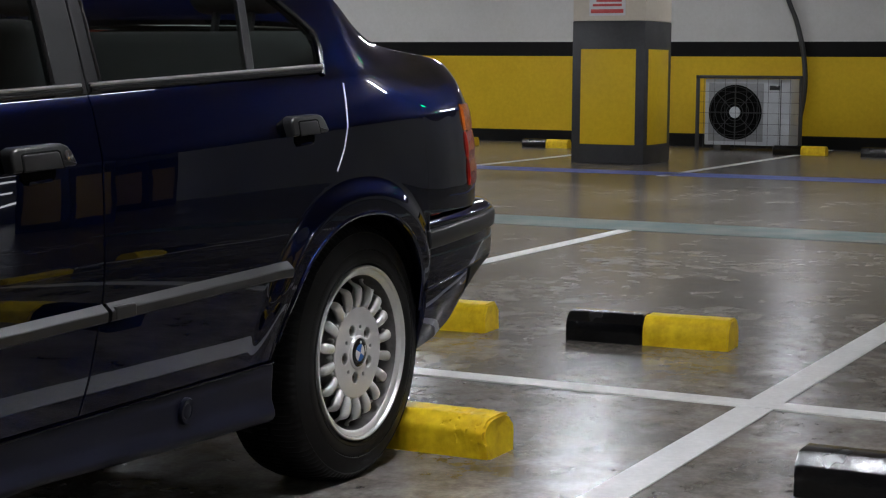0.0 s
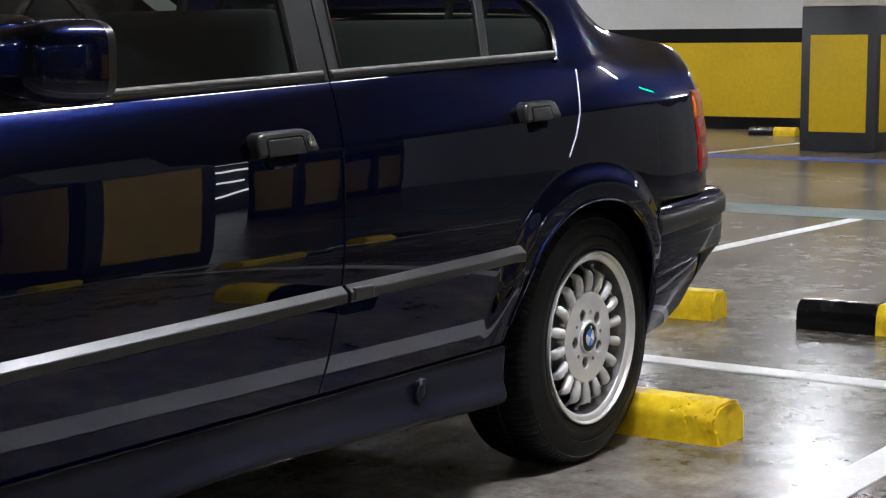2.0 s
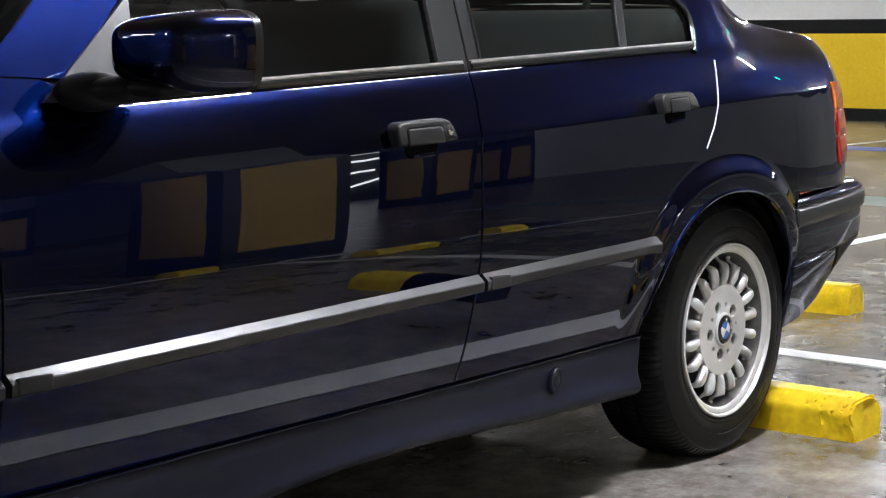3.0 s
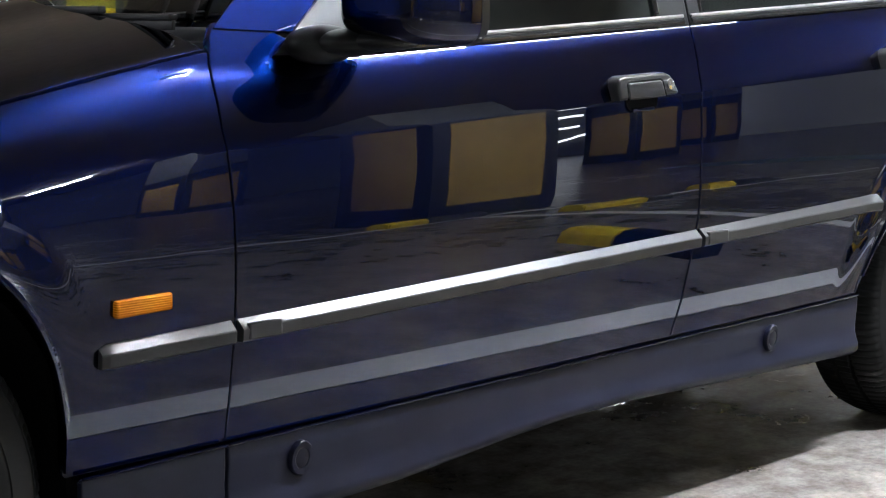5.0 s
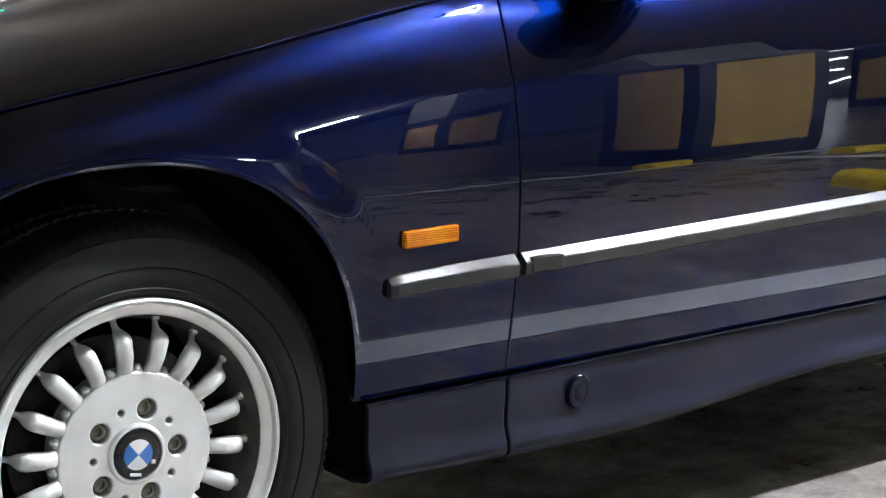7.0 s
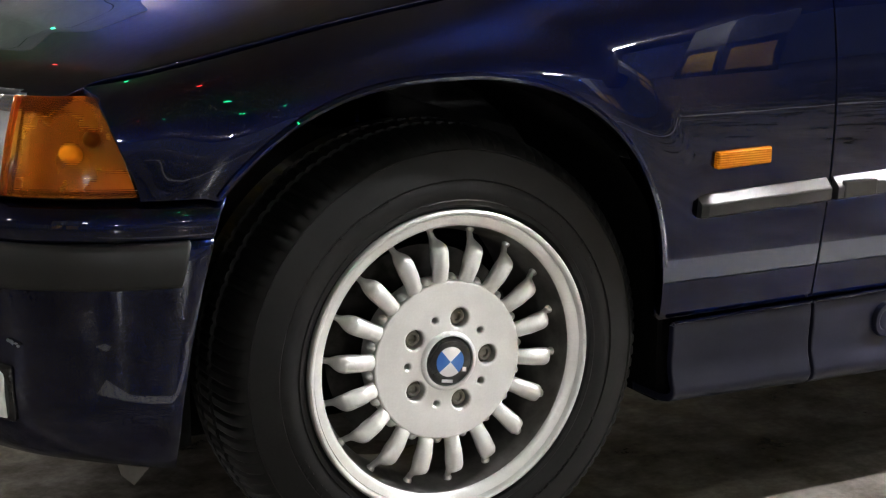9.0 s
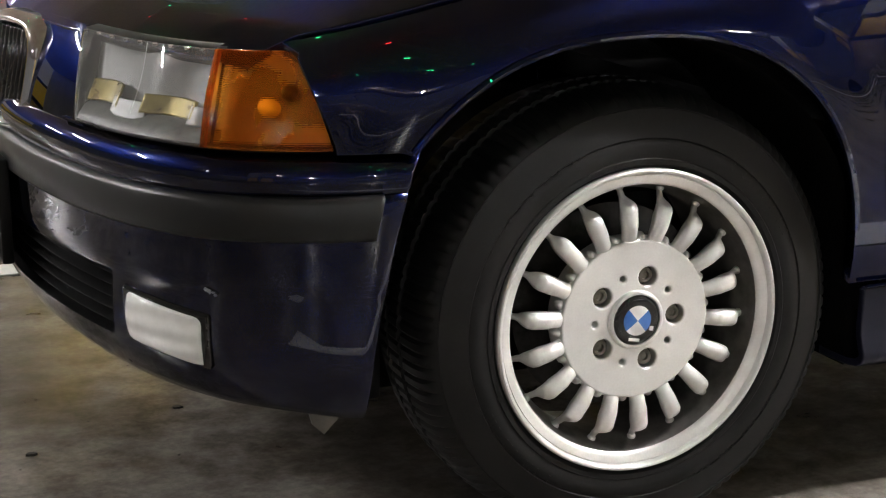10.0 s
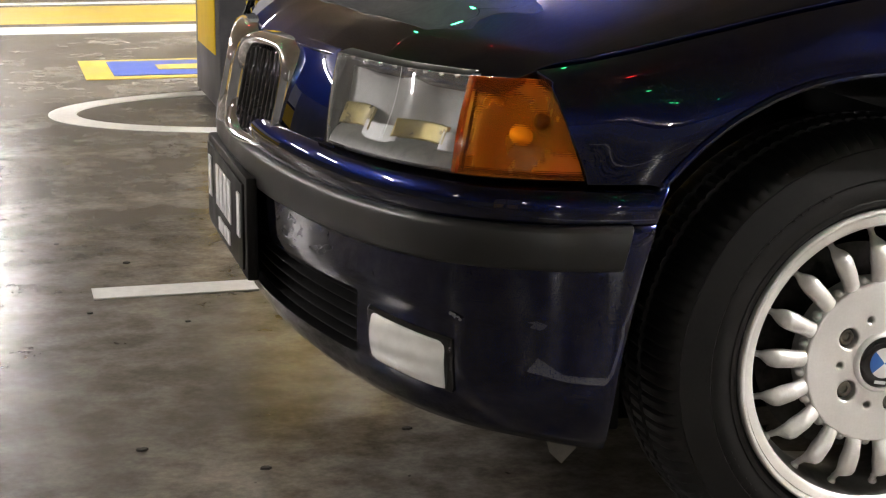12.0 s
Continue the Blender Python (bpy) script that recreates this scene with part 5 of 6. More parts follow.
def build_wheel(turn_bolts):
    """A silver wheel with eighteen finger spokes and its tyre, face towards -y, centre at the origin."""
    def bit(name, bm, mat, parent, label="", angle=35):
        return finish(name, bm, mat, parent, label, angle=angle)

    bm = bmesh.new()
    lathe(bm, [(-0.002, 0.1845), (-0.003, 0.1850), (-0.0058, 0.1872), (-0.0072, 0.1905), (-0.0086, 0.1955), (-0.0092, 0.1985), (-0.0080, 0.1996),
               (-0.0095, 0.2005), (-0.0150, 0.2012), (-0.0168, 0.2030), (-0.0170, 0.2052), (-0.0155, 0.2072), (-0.011, 0.2082), (0.0, 0.2070), (0.004, 0.198)], 128)
    wheel = finish("wheel", bm, ALLOY, None, "silver alloy wheel with eighteen finger spokes", angle=40)
    bm = bmesh.new()
    lathe(bm, [(0.19, 0.190), (0.08, 0.172), (0.050, 0.171), (0.036, 0.1735), (0.027, 0.1785), (0.016, 0.1815), (0.004, 0.1835), (-0.0028, 0.1849)], 96)
    bit("barrel", bm, BARREL, wheel, "dull grey inner barrel", angle=60)
    # fingers: stout rounded bars that bow outwards, then dip into a thin neck at the rim
    for k in range(18):
        a = radians(20 * k - 4.5)
        s = np.linspace(0, 1, 33)
        n = len(s)
        r = 0.102 + 0.0765 * s
        y = np.interp(s, [0, 0.15, 0.35, 0.64, 0.73, 0.79, 0.84, 1.0], [0.007, 0.0010, -0.0030, -0.0025, 0.0015, 0.0100, 0.0200, 0.0300])
        w = np.interp(s, [0, 0.10, 0.22, 0.42, 0.62, 0.71, 0.765, 0.80, 0.825, 1.0], [0.0125, 0.0110, 0.0110, 0.0122, 0.0126, 0.0118, 0.0096, 0.0066, 0.0042, 0.0036])
        h = np.interp(s, [0, 0.2, 0.5, 0.75, 0.88, 1.0], [0.006, 0.0110, 0.0130, 0.0095, 0.0055, 0.0045])
        th = np.linspace(0, 2 * np.pi, 18, endpoint=False)
        P = np.zeros((n, 18, 3))
        P[..., 0] = w[:, None] * np.cos(th)[None]
        P[..., 1] = y[:, None] + h[:, None] * (0.55 - np.sin(th)[None])
        P[..., 2] = r[:, None]
        bm = bmesh.new()
        vs = grid_mesh(bm, P, closed_v=True)
        bm.faces.new(vs[0])
        bm.faces.new(vs[-1][::-1])
        # knob at the tip
        bmesh.ops.create_uvsphere(bm, u_segments=10, v_segments=8, radius=0.0062, matrix=Matrix.Translation((0, 0.029, 0.1775)))
        bmesh.ops.recalc_face_normals(bm, faces=bm.faces[:])
        bm.transform(Matrix.Rotation(a, 4, "Y"))
        bit("spoke", bm, ALLOY, wheel, angle=80)
        # short nub on the edge of the disc between two fingers
        bm = bmesh.new()
        bmesh.ops.create_uvsphere(bm, u_segments=12, v_segments=8, radius=1.0)
        bm.transform(Matrix.Rotation(a + radians(10), 4, "Y") @ Matrix.Translation((0, 0.014, 0.1095)) @ Matrix.Diagonal((0.0068, 0.010, 0.0085, 1)))
        bit("nub", bm, ALLOY, wheel, angle=80)
    # centre disc with bolt holes
    holes = []
    for k in range(5):
        a = radians(turn_bolts + 72 * k)
        holes.append((0.060 * math.sin(a), 0.060 * math.cos(a), 0.0165))
        a += radians(36)
        holes.append((0.0605 * math.sin(a), 0.0605 * math.cos(a), 0.0072))
    bm = disc_with_holes("centre_disc", 0.1065, holes, 0.012, 0.003, ALLOY)
    bit("centre_disc", bm, ALLOY, wheel, angle=9)
    # scalloped edge between the fingers
    bm = bmesh.new()
    lathe(bm, [(0.006, 0.085), (0.004, 0.105), (0.0065, 0.1095), (0.013, 0.1120), (0.022, 0.1120), (0.05, 0.106)], 80)
    bit("disc_edge", bm, ALLOY, wheel, angle=60)
    # bolts in their wells
    for k in range(5):
        a = radians(turn_bolts + 72 * k)
        cx, cz = 0.060 * math.sin(a), 0.060 * math.cos(a)
        bm = bmesh.new()
        lathe(bm, [(0.006, 0.0167), (0.022, 0.0155), (0.024, 0.0)], 28, centre=(cx, 0, cz))
        bit("bolt_well", bm, UNDER, wheel)
        bm = bmesh.new()
        lathe(bm, [(0.022, 0.0122), (0.012, 0.0115), (0.0085, 0.0105), (0.0075, 0.0090), (0.0085, 0.006), (0.013, 0.0052), (0.014, 0.0)], 6 * 4, centre=(cx, 0, cz))
        bit("wheel_bolt", bm, BOLT, wheel, "dark wheel bolt")
    bm = bmesh.new()
    lathe(bm, [(0.03, 0.085), (0.032, 0.0)], 48)
    bit("hub_back", bm, UNDER, wheel)
    # brake disc far behind the spokes
    bm = bmesh.new()
    lathe(bm, [(0.085, 0.143), (0.084, 0.09), (0.06, 0.085), (0.06, 0.0)], 64)
    bit("brake_disc", bm, BRAKE, wheel, "dark steel brake disc")
    # centre cap: raised ring, dark rim and a quartered disc
    bm = bmesh.new()
    lathe(bm, [(0.004, 0.0420), (-0.003, 0.0405), (-0.0055, 0.0375), (-0.005, 0.0350), (-0.001, 0.0345)], 64)
    cap = bit("cap_ring", bm, ALLOY, wheel, "raised silver cap ring", angle=60)
    bm = bmesh.new()
    lathe(bm, [(-0.0015, 0.0345), (-0.004, 0.0335), (-0.0055, 0.028), (-0.0060, 0.0205), (-0.004, 0.020)], 64)
    bit("cap_rim", bm, GLOSS_BLACK, wheel, "black cap rim", angle=60)
    for q in range(4):
        bm = bmesh.new()
        a0 = radians(90 * q - 38)
        P = np.zeros((9, 4, 3))
        for i, a in enumerate(np.linspace(a0, a0 + math.pi / 2, 9)):
            for j, r in enumerate((0.0, 0.008, 0.015, 0.0206)):
                P[i, j] = (r * math.sin(a), -0.0072 + 0.0012 * (r / 0.02) ** 2, r * math.cos(a))
        grid_mesh(bm, P)
        bmesh.ops.remove_doubles(bm, verts=bm.verts[:], dist=1e-6)
        bit("cap_quarter", bm, CAP_BLUE if q % 2 else CAP_WHITE, wheel)
    bm = bmesh.new()
    box(bm, -0.008, 0.008, -0.0065, -0.0052, -0.0285, -0.0245)
    box(bm, 0.020, 0.026, -0.0065, -0.0050, -0.012, -0.006)
    bm.transform(Matrix.Rotation(radians(10), 4, "Y"))
    bit("cap_mark", bm, PLATE_WHITE, wheel)
    # tyre
    prof = [(0.165, 0.200), (0.185, 0.215), (0.197, 0.250), (0.192, 0.285), (0.175, 0.303), (0.150, 0.3095), (0.122, 0.3115), (0.120, 0.304), (0.112, 0.304), (0.110, 0.312),
            (0.077, 0.312), (0.075, 0.304), (0.067, 0.304), (0.065, 0.3115), (0.036, 0.3095), (0.020, 0.3065), (0.006, 0.300), (0.001, 0.2955), (-0.003, 0.290), (-0.0055, 0.2865), (-0.004, 0.2845), (-0.0085, 0.272),
            (-0.0125, 0.258), (-0.0145, 0.248), (-0.0128, 0.2465), (-0.0155, 0.240), (-0.0150, 0.230), (-0.0132, 0.2215), (-0.0145, 0.2200), (-0.0135, 0.214), (-0.008, 0.2085), (0.004, 0.204)]
    n = 432
    a = np.linspace(0, 2 * np.pi, n, endpoint=False)
    pr = np.array(prof)
    R = np.repeat(pr[None, :, 1], n, 0)
    Y = np.repeat(pr[None, :, 0], n, 0)
    notch = (np.arange(n) % 4 < 1)
    for j in range(len(prof)):
        if pr[j, 1] > 0.2868 and -0.004 <= pr[j, 0] < 0.165:
            R[notch, j] -= 0.0030 if pr[j, 1] > 0.294 else 0.0018
    P = np.stack([R * np.sin(a)[:, None], Y, R * np.cos(a)[:, None]], -1)
    bm = bmesh.new()
    grid_mesh(bm, P, closed_u=True)
    bmesh.ops.recalc_face_normals(bm, faces=bm.faces[:])
    bit("tyre", bm, RUBBER, wheel, "worn black rubber tyre", angle=30)
    # raised bars on the sidewall where the lettering stands
    for a0, count, r0, r1 in ((35, 7, 0.236, 0.262), (215, 7, 0.236, 0.262), (118, 9, 0.244, 0.256), (-60, 8, 0.244, 0.256)):
        for k in range(count):
            bm = bmesh.new()
            ang = a0 + k * 5.2
            y = -0.0158
            box(bm, -0.0085, -0.0045, y, y + 0.008, r0, r1, 0.0006, 1)
            if k % 2:
                box(bm, 0.003, 0.007, y, y + 0.008, r0, r1, 0.0006, 1)
            box(bm, -0.0085, 0.006, y, y + 0.008, (r0 + r1) / 2 - 0.002, (r0 + r1) / 2 + 0.002, 0.0006, 1)
            for v in bm.verts:
                v.co.y += 0.28 * max(0.0, v.co.z - 0.242)
            bm.transform(Matrix.Rotation(radians(ang), 4, "Y"))
            bit("sidewall_bar", bm, RUBBER, wheel)
    return wheel


BARREL = surface("dull_barrel", (0.12, 0.116, 0.108), (0.24, 0.232, 0.22), 25, (0.4, 0.55), metal=0.7, relief=0.05)
BOLT = surface("dull_bolt_steel", (0.13, 0.12, 0.10), (0.24, 0.22, 0.18), 90, (0.4, 0.55), metal=0.4, relief=0.1)
BRAKE = surface("brake_steel", (0.02, 0.019, 0.018), (0.05, 0.048, 0.045), 30, (0.3, 0.5), metal=0.9, relief=0.05)
CAP_BLUE = surface("cap_blue", (0.03, 0.13, 0.45), (0.04, 0.16, 0.5), 30, (0.15, 0.25), relief=0.0, coat=1.0)
CAP_WHITE = surface("cap_white", grey(0.72), grey(0.8), 30, (0.15, 0.25), relief=0.0, coat=1.0)
w0 = build_wheel(17)


def attach_wheel(w, m):
    w.parent = car
    w.matrix_parent_inverse = Matrix.Translation(-car.location)
    w.matrix_basis = m


attach_wheel(w0, pose(0, 0, 0.302))
for m in (pose(2.70, 0, 0.302) @ Matrix.Rotation(radians(246), 4, "Y"), pose(0, 2 * YC, 0.302, 0, 0, 180), pose(2.70, 2 * YC, 0.302, 0, 0, 180)):
    c = copy_thing(w0, m)
    attach_wheel(c, m)
tagged(car, "dark navy metallic sedan parked against a yellow wheel stop", "car")


# ---------------------------------------------------------------- the garage
X0, X1, Y0, Y1, ZC = -12.0, 20.5, -16.0, 22.0, 2.75


def slab(name, dims, mat, label, bevel=0.0):
    ob = boxed(name, dims, mat, None, "", bevel)
    return tagged(ob, label, kind="structure")


slab("floor", (X0 - 0.3, X1 + 0.3, Y0 - 0.3, Y1 + 0.3, -0.2, 0.0), FLOOR, "polished grey concrete floor with stains")
slab("ceiling", (X0 - 0.3, X1 + 0.3, Y0 - 0.3, Y1 + 0.3, ZC, ZC + 0.2), CEILING, "grey painted concrete ceiling")


def wall(name, dims, axis, sign):
    """A wall with its painted bands: black skirting band, yellow field, black band, white above."""
    w = slab(name, dims, WALL_WHITE, "white wall with yellow and black painted bands")
    x0, x1, y0, y1 = dims[:4]
    t = 0.004
    for nm, z0, z1, mat in (("skirting_band", 0.0, 0.165, BLACK_BAND), ("yellow_band", 0.165, 1.155, WALL_YELLOW), ("black_band", 1.155, 1.345, BLACK_BAND)):
        if axis == "x":
            d = (x0 - t, x0 + 0.01, -1.0, y1, z0, z1) if sign < 0 else (x1 - 0.01, x1 + t, y0, y1, z0, z1)
        else:
            d = (x0, x1, y0 - t, y0 + 0.01, z0, z1) if sign < 0 else (x0, x1, y1 - 0.01, y1 + t, z0, z1)
        boxed(nm, d, mat, w, bevel=0.0)
    return w


wall("wall_east", (X1, X1 + 0.25, Y0, Y1, 0.0, ZC), "x", -1)
slab("wall_west", (X0 - 0.25, X0, Y0, Y1, 0.0, ZC), WALL_GREY, "plain grey garage wall")
wall("wall_north", (X0, X1, Y1, Y1 + 0.25, 0.0, ZC), "y", -1)
slab("wall_south", (X0, X1, Y0 - 0.25, Y0, 0.0, ZC), WALL_GREY, "plain grey garage wall")


def pillar(x0, x1, y0, y1, panel_mat=None, upper=None):
    p = empty("pillar", ((x0 + x1) / 2, (y0 + y1) / 2, 0))

    def bit(name, dims, mat, bevel=0.004):
        return hang(boxed(name, dims, mat, None, "", bevel), p)

    bit("shaft", (x0, x1, y0, y1, 0.0, 1.48), DARK_GREY, 0.012)
    bit("upper_shaft", (x0 + 0.002, x1 - 0.002, y0 + 0.002, y1 - 0.002, 1.48, ZC), upper or CREAM, 0.012)
    m = 0.10
    for d in ((x0 - 0.004, x0 + 0.01, y0 + m, y1 - m, 0.20, 1.19), (x1 - 0.01, x1 + 0.004, y0 + m, y1 - m, 0.20, 1.19),
              (x0 + m, x1 - m, y0 - 0.004, y0 + 0.01, 0.20, 1.19), (x0 + m, x1 - m, y1 - 0.01, y1 + 0.004, 0.20, 1.19)):
        bit("painted_panel", d, panel_mat or WALL_YELLOW, 0.001)
    tagged(p, "square pillar, dark grey below with %s panels, %s above" % ("tan" if panel_mat else "yellow", "grey" if upper else "cream"), "pillar", group="garage pillars")
    return p


pillar(15.95, 16.75, 4.20, 5.01)
# grey upper shafts: darkened colour keeps their unseen tops dim in reflections
pillar(-0.30, 0.45, 4.25, 4.95, None, WALL_GREY)
pillar(3.98, 4.78, -3.82, -3.20, WALL_TAN, WALL_GREY)
pillar(-4.6, -3.85, -3.92, -3.20, WALL_TAN, WALL_GREY)
pillar(17.3, 18.0, -12.4, -11.7, WALL_TAN, WALL_GREY)
pillar(8.0, 8.75, -11.65, -10.9, WALL_TAN, WALL_GREY)
pillar(11.9, 12.65, -9.3, -8.6, WALL_TAN, WALL_GREY)
pillar(8.0, 8.75, 4.25, 4.95).location.y += 8.0


def sign():
    s = boxed("notice", (15.935, 15.947, 4.42, 4.82, 1.535, 1.80), SIGN_WHITE, None, "", 0.002)
    tagged(s, "white and red notice fixed to the pillar", "sign")
    for z0, z1, mat, y0, y1 in ((1.56, 1.60, SIGN_RED, 4.44, 4.80), (1.63, 1.655, SIGN_RED, 4.46, 4.78), (1.675, 1.70, SIGN_RED, 4.46, 4.74), (1.72, 1.77, SIGN_RED, 4.44, 4.80)):
        b = boxed("notice_bar", (15.931, 15.936, y0, y1, z0, z1), mat, s, bevel=0.0005)


SIGN_WHITE = surface("sign_white", grey(0.68), grey(0.75), 20, (0.3, 0.4), relief=0.0)
SIGN_RED = surface("sign_red", (0.5, 0.05, 0.05), (0.6, 0.08, 0.07), 20, (0.3, 0.4), relief=0.0)
sign()


# painted lines on the floor
def stripe(x0, x1, y0, y1, mat, label, name="floor_line", lift=0.003):
    return tagged(boxed(name, (x0, x1, y0, y1, -0.01, lift), mat, None, "", 0.0), label, kind="structure")


W = "worn white parking line painted on the floor"
stripe(-0.92, 9.0, -0.645, -0.54, WHITE_LINE, W)
stripe(-0.915, 3.98, 1.70, 1.79, WHITE_LINE, W)
stripe(3.98, 4.085, -3.2, 4.5, WHITE_LINE, W, lift=0.0045)
stripe(4.085, 9.0, 1.69, 1.78, WHITE_LINE, W)
stripe(-0.92, 9.0, -3.06, -2.96, WHITE_LINE, W)
stripe(14.25, 20.4, 5.55, 5.64, WHITE_LINE, W)
stripe(14.25, 20.4, 3.35, 3.44, WHITE_LINE, W)
stripe(14.25, 20.4, 1.1, 1.2, WHITE_LINE, W)
stripe(14.35, 14.85, -3.0, 12.0, BLUE_LINE, "worn blue line painted on the floor")
stripe(9.0, 9.62, -6.0, 12.0, TEAL_LINE, "faded teal guide band on the floor")
stripe(-1.6, 0.05, 7.08, 7.42, WHITE_LINE, W)
stripe(-4.0, 6.0, 8.75, 8.88, WHITE_LINE, W)
stripe(-0.72, 1.2, 5.26, 5.90, YELLOW_LINE, "yellow border of a blue floor marking")
stripe(-0.60, 1.1, 5.34, 5.82, BLUE_LINE, "blue parking bay marking inside a yellow border", lift=0.006)
stripe(-0.40, 0.9, 5.50, 5.66, YELLOW_LINE, "yellow mark on the blue marking", lift=0.009)
stripe(-5, 8, 7.6, 8.6, YELLOW_LINE, "worn yellow lane edge", lift=0.0015)


def ring(cx, cy, rx, ry, w, mat):
    bm = bmesh.new()
    a = np.linspace(0, 2 * np.pi, 96, endpoint=False)
    P = np.zeros((96, 4, 3))
    for j, (d, z) in enumerate(((0, -0.01), (0, 0.003), (w, 0.003), (w, -0.01))):
        P[:, j] = np.stack([cx + (rx - d) * np.cos(a), cy + (ry - d) * np.sin(a), np.full(96, z)], -1)
    grid_mesh(bm, P, closed_u=True, flip=True)
    bmesh.ops.recalc_face_normals(bm, faces=bm.faces[:])
    return tagged(finish("floor_ring", bm, mat), "white ring painted round the pillar foot", kind="structure")


ring(0.06, 4.32, 0.97, 0.55, 0.10, WHITE_LINE)


# wheel stops
def stop_block(bm, y0, y1, height=0.105, depth=0.15):
    """A length of precast wheel stop along y with sloped long sides."""
    n = 14
    ys = np.linspace(y0, y1, n)
    prof = [(-depth / 2, 0.0), (-depth / 2 + 0.003, height * 0.66), (-depth / 2 + 0.007, height * 0.72), (-depth / 2 + 0.032, height - 0.003), (-depth / 2 + 0.038, height), (depth / 2 - 0.038, height), (depth / 2 - 0.032, height - 0.003), (depth / 2 - 0.007, height * 0.72), (depth / 2 - 0.003, height * 0.66), (depth / 2, 0.0)]
    P = np.zeros((n, len(prof), 3))
    for j, (x, z) in enumerate(prof):
        P[:, j, 0], P[:, j, 1], P[:, j, 2] = x, ys, z
    vs = grid_mesh(bm, P, flip=False)
    bm.faces.new(vs[0])
    bm.faces.new(vs[-1][::-1])
    bmesh.ops.recalc_face_normals(bm, faces=bm.faces[:])
    return bm


def roughen(bm, amount, seed, chips=()):
    for v in bm.verts:
        p = v.co * 30 + Vector((seed * 7.1, seed * 3.3, 0))
        v.co += noise.noise_vector(p) * amount if v.co.z > 0.003 else noise.noise_vector(p) * amount * 0.3 * Vector((1, 1, 0))
        for cx, cy, cz, r, d in chips:
            k = (v.co - Vector((cx, cy, cz))).length / r
            if k < 1:
                v.co -= Vector((0.4, -0.6 if cy < 0 else 0.6, 0.7)).normalized() * d * (1 - k) * (0.6 + 0.8 * noise.random())
    return bm


def wheel_stop(x, yc, length, mats, turn=0.0, label="", split=0.47, chips=(), fine=False):
    """mats: paint of the two halves, from low y to high y."""
    e = empty("wheel_stop", (x, yc, 0))
    e.rotation_euler.z = radians(turn)
    cut = -length / 2 + length * split
    halves = [(-length / 2, length / 2, mats[0])] if mats[0] is mats[1] else [(-length / 2, cut, mats[0]), (cut, length / 2, mats[1])]
    for i, (y0, y1, mat) in enumerate(halves):
        bm = stop_block(bmesh.new(), y0, y1)
        bmesh.ops.bevel(bm, geom=[ed for ed in bm.edges if ed.calc_face_angle(0) > 0.9 and max(v.co.z for v in ed.verts) > 0.02], offset=0.006, segments=2, affect="EDGES")
        bmesh.ops.subdivide_edges(bm, edges=[ed for ed in bm.edges if ed.calc_length() > 0.03], cuts=1, use_grid_fill=True)
        if fine:
            bmesh.ops.subdivide_edges(bm, edges=[ed for ed in bm.edges if ed.calc_length() > 0.008], cuts=2, use_grid_fill=True)
            for v in bm.verts:
                f = noise.noise(v.co * 55) + 0.6 * noise.noise(v.co * 140)
                near = max(0.0, 1 - (v.co - Vector((-0.02, -0.26, 0.09))).length / 0.17)
                if v.co.z > 0.012 and f + near * 1.5 > 0.75:
                    v.co += (Vector((0, 0, 0.05)) - v.co).normalized() * 0.010 * min(1.0, (f + near * 1.5 - 0.75) * 12)
        roughen(bm, 0.0018, yc + i, chips)
        finish("painted_half", bm, mat, e, angle=40)
    return tagged(e, label, "wheel stop", group="wheel stops")


wheel_stop(3.085, 0.06, 0.52, (YELLOW, YELLOW), 0, "chipped yellow concrete wheel stop behind the rear tyre", chips=((-0.05, -0.25, 0.10, 0.06, 0.012), (-0.07, -0.22, 0.06, 0.05, 0.008)), fine=True)
wheel_stop(3.085, 1.35, 0.56, (YELLOW, BLACK_PAINT), 0, "yellow and black concrete wheel stop")
wheel_stop(4.97, 0.09, 0.60, (YELLOW, BLACK_PAINT), 3, "black and yellow concrete wheel stop", split=0.52)
wheel_stop(4.93, 0.99, 0.56, (YELLOW, BLACK_PAINT), 3, "yellow and black concrete wheel stop", split=0.6)
wheel_stop(3.09, -1.25, 0.56, (YELLOW, BLACK_PAINT), 0, "black and yellow wheel stop with worn paint", split=0.42)
wheel_stop(3.86, -3.06, 0.56, (BLACK_PAINT, YELLOW), 90, "yellow and black concrete wheel stop", split=0.6)
wheel_stop(4.55, -2.60, 0.60, (BLACK_PAINT, YELLOW), 90, "yellow and black concrete wheel stop", split=0.3)
wheel_stop(6.05, -3.10, 0.60, (BLACK_PAINT, YELLOW), 90, "yellow and black concrete wheel stop", split=0.6)
for yy, ms in ((6.62, (YELLOW, BLACK_PAINT)), (3.38, (YELLOW, BLACK_PAINT)), (2.35, (BLACK_PAINT, BLACK_PAINT)), (7.9, (YELLOW, BLACK_PAINT))):
    wheel_stop(19.0, yy, 0.62, ms, 0, "black and yellow concrete wheel stop near the wall")


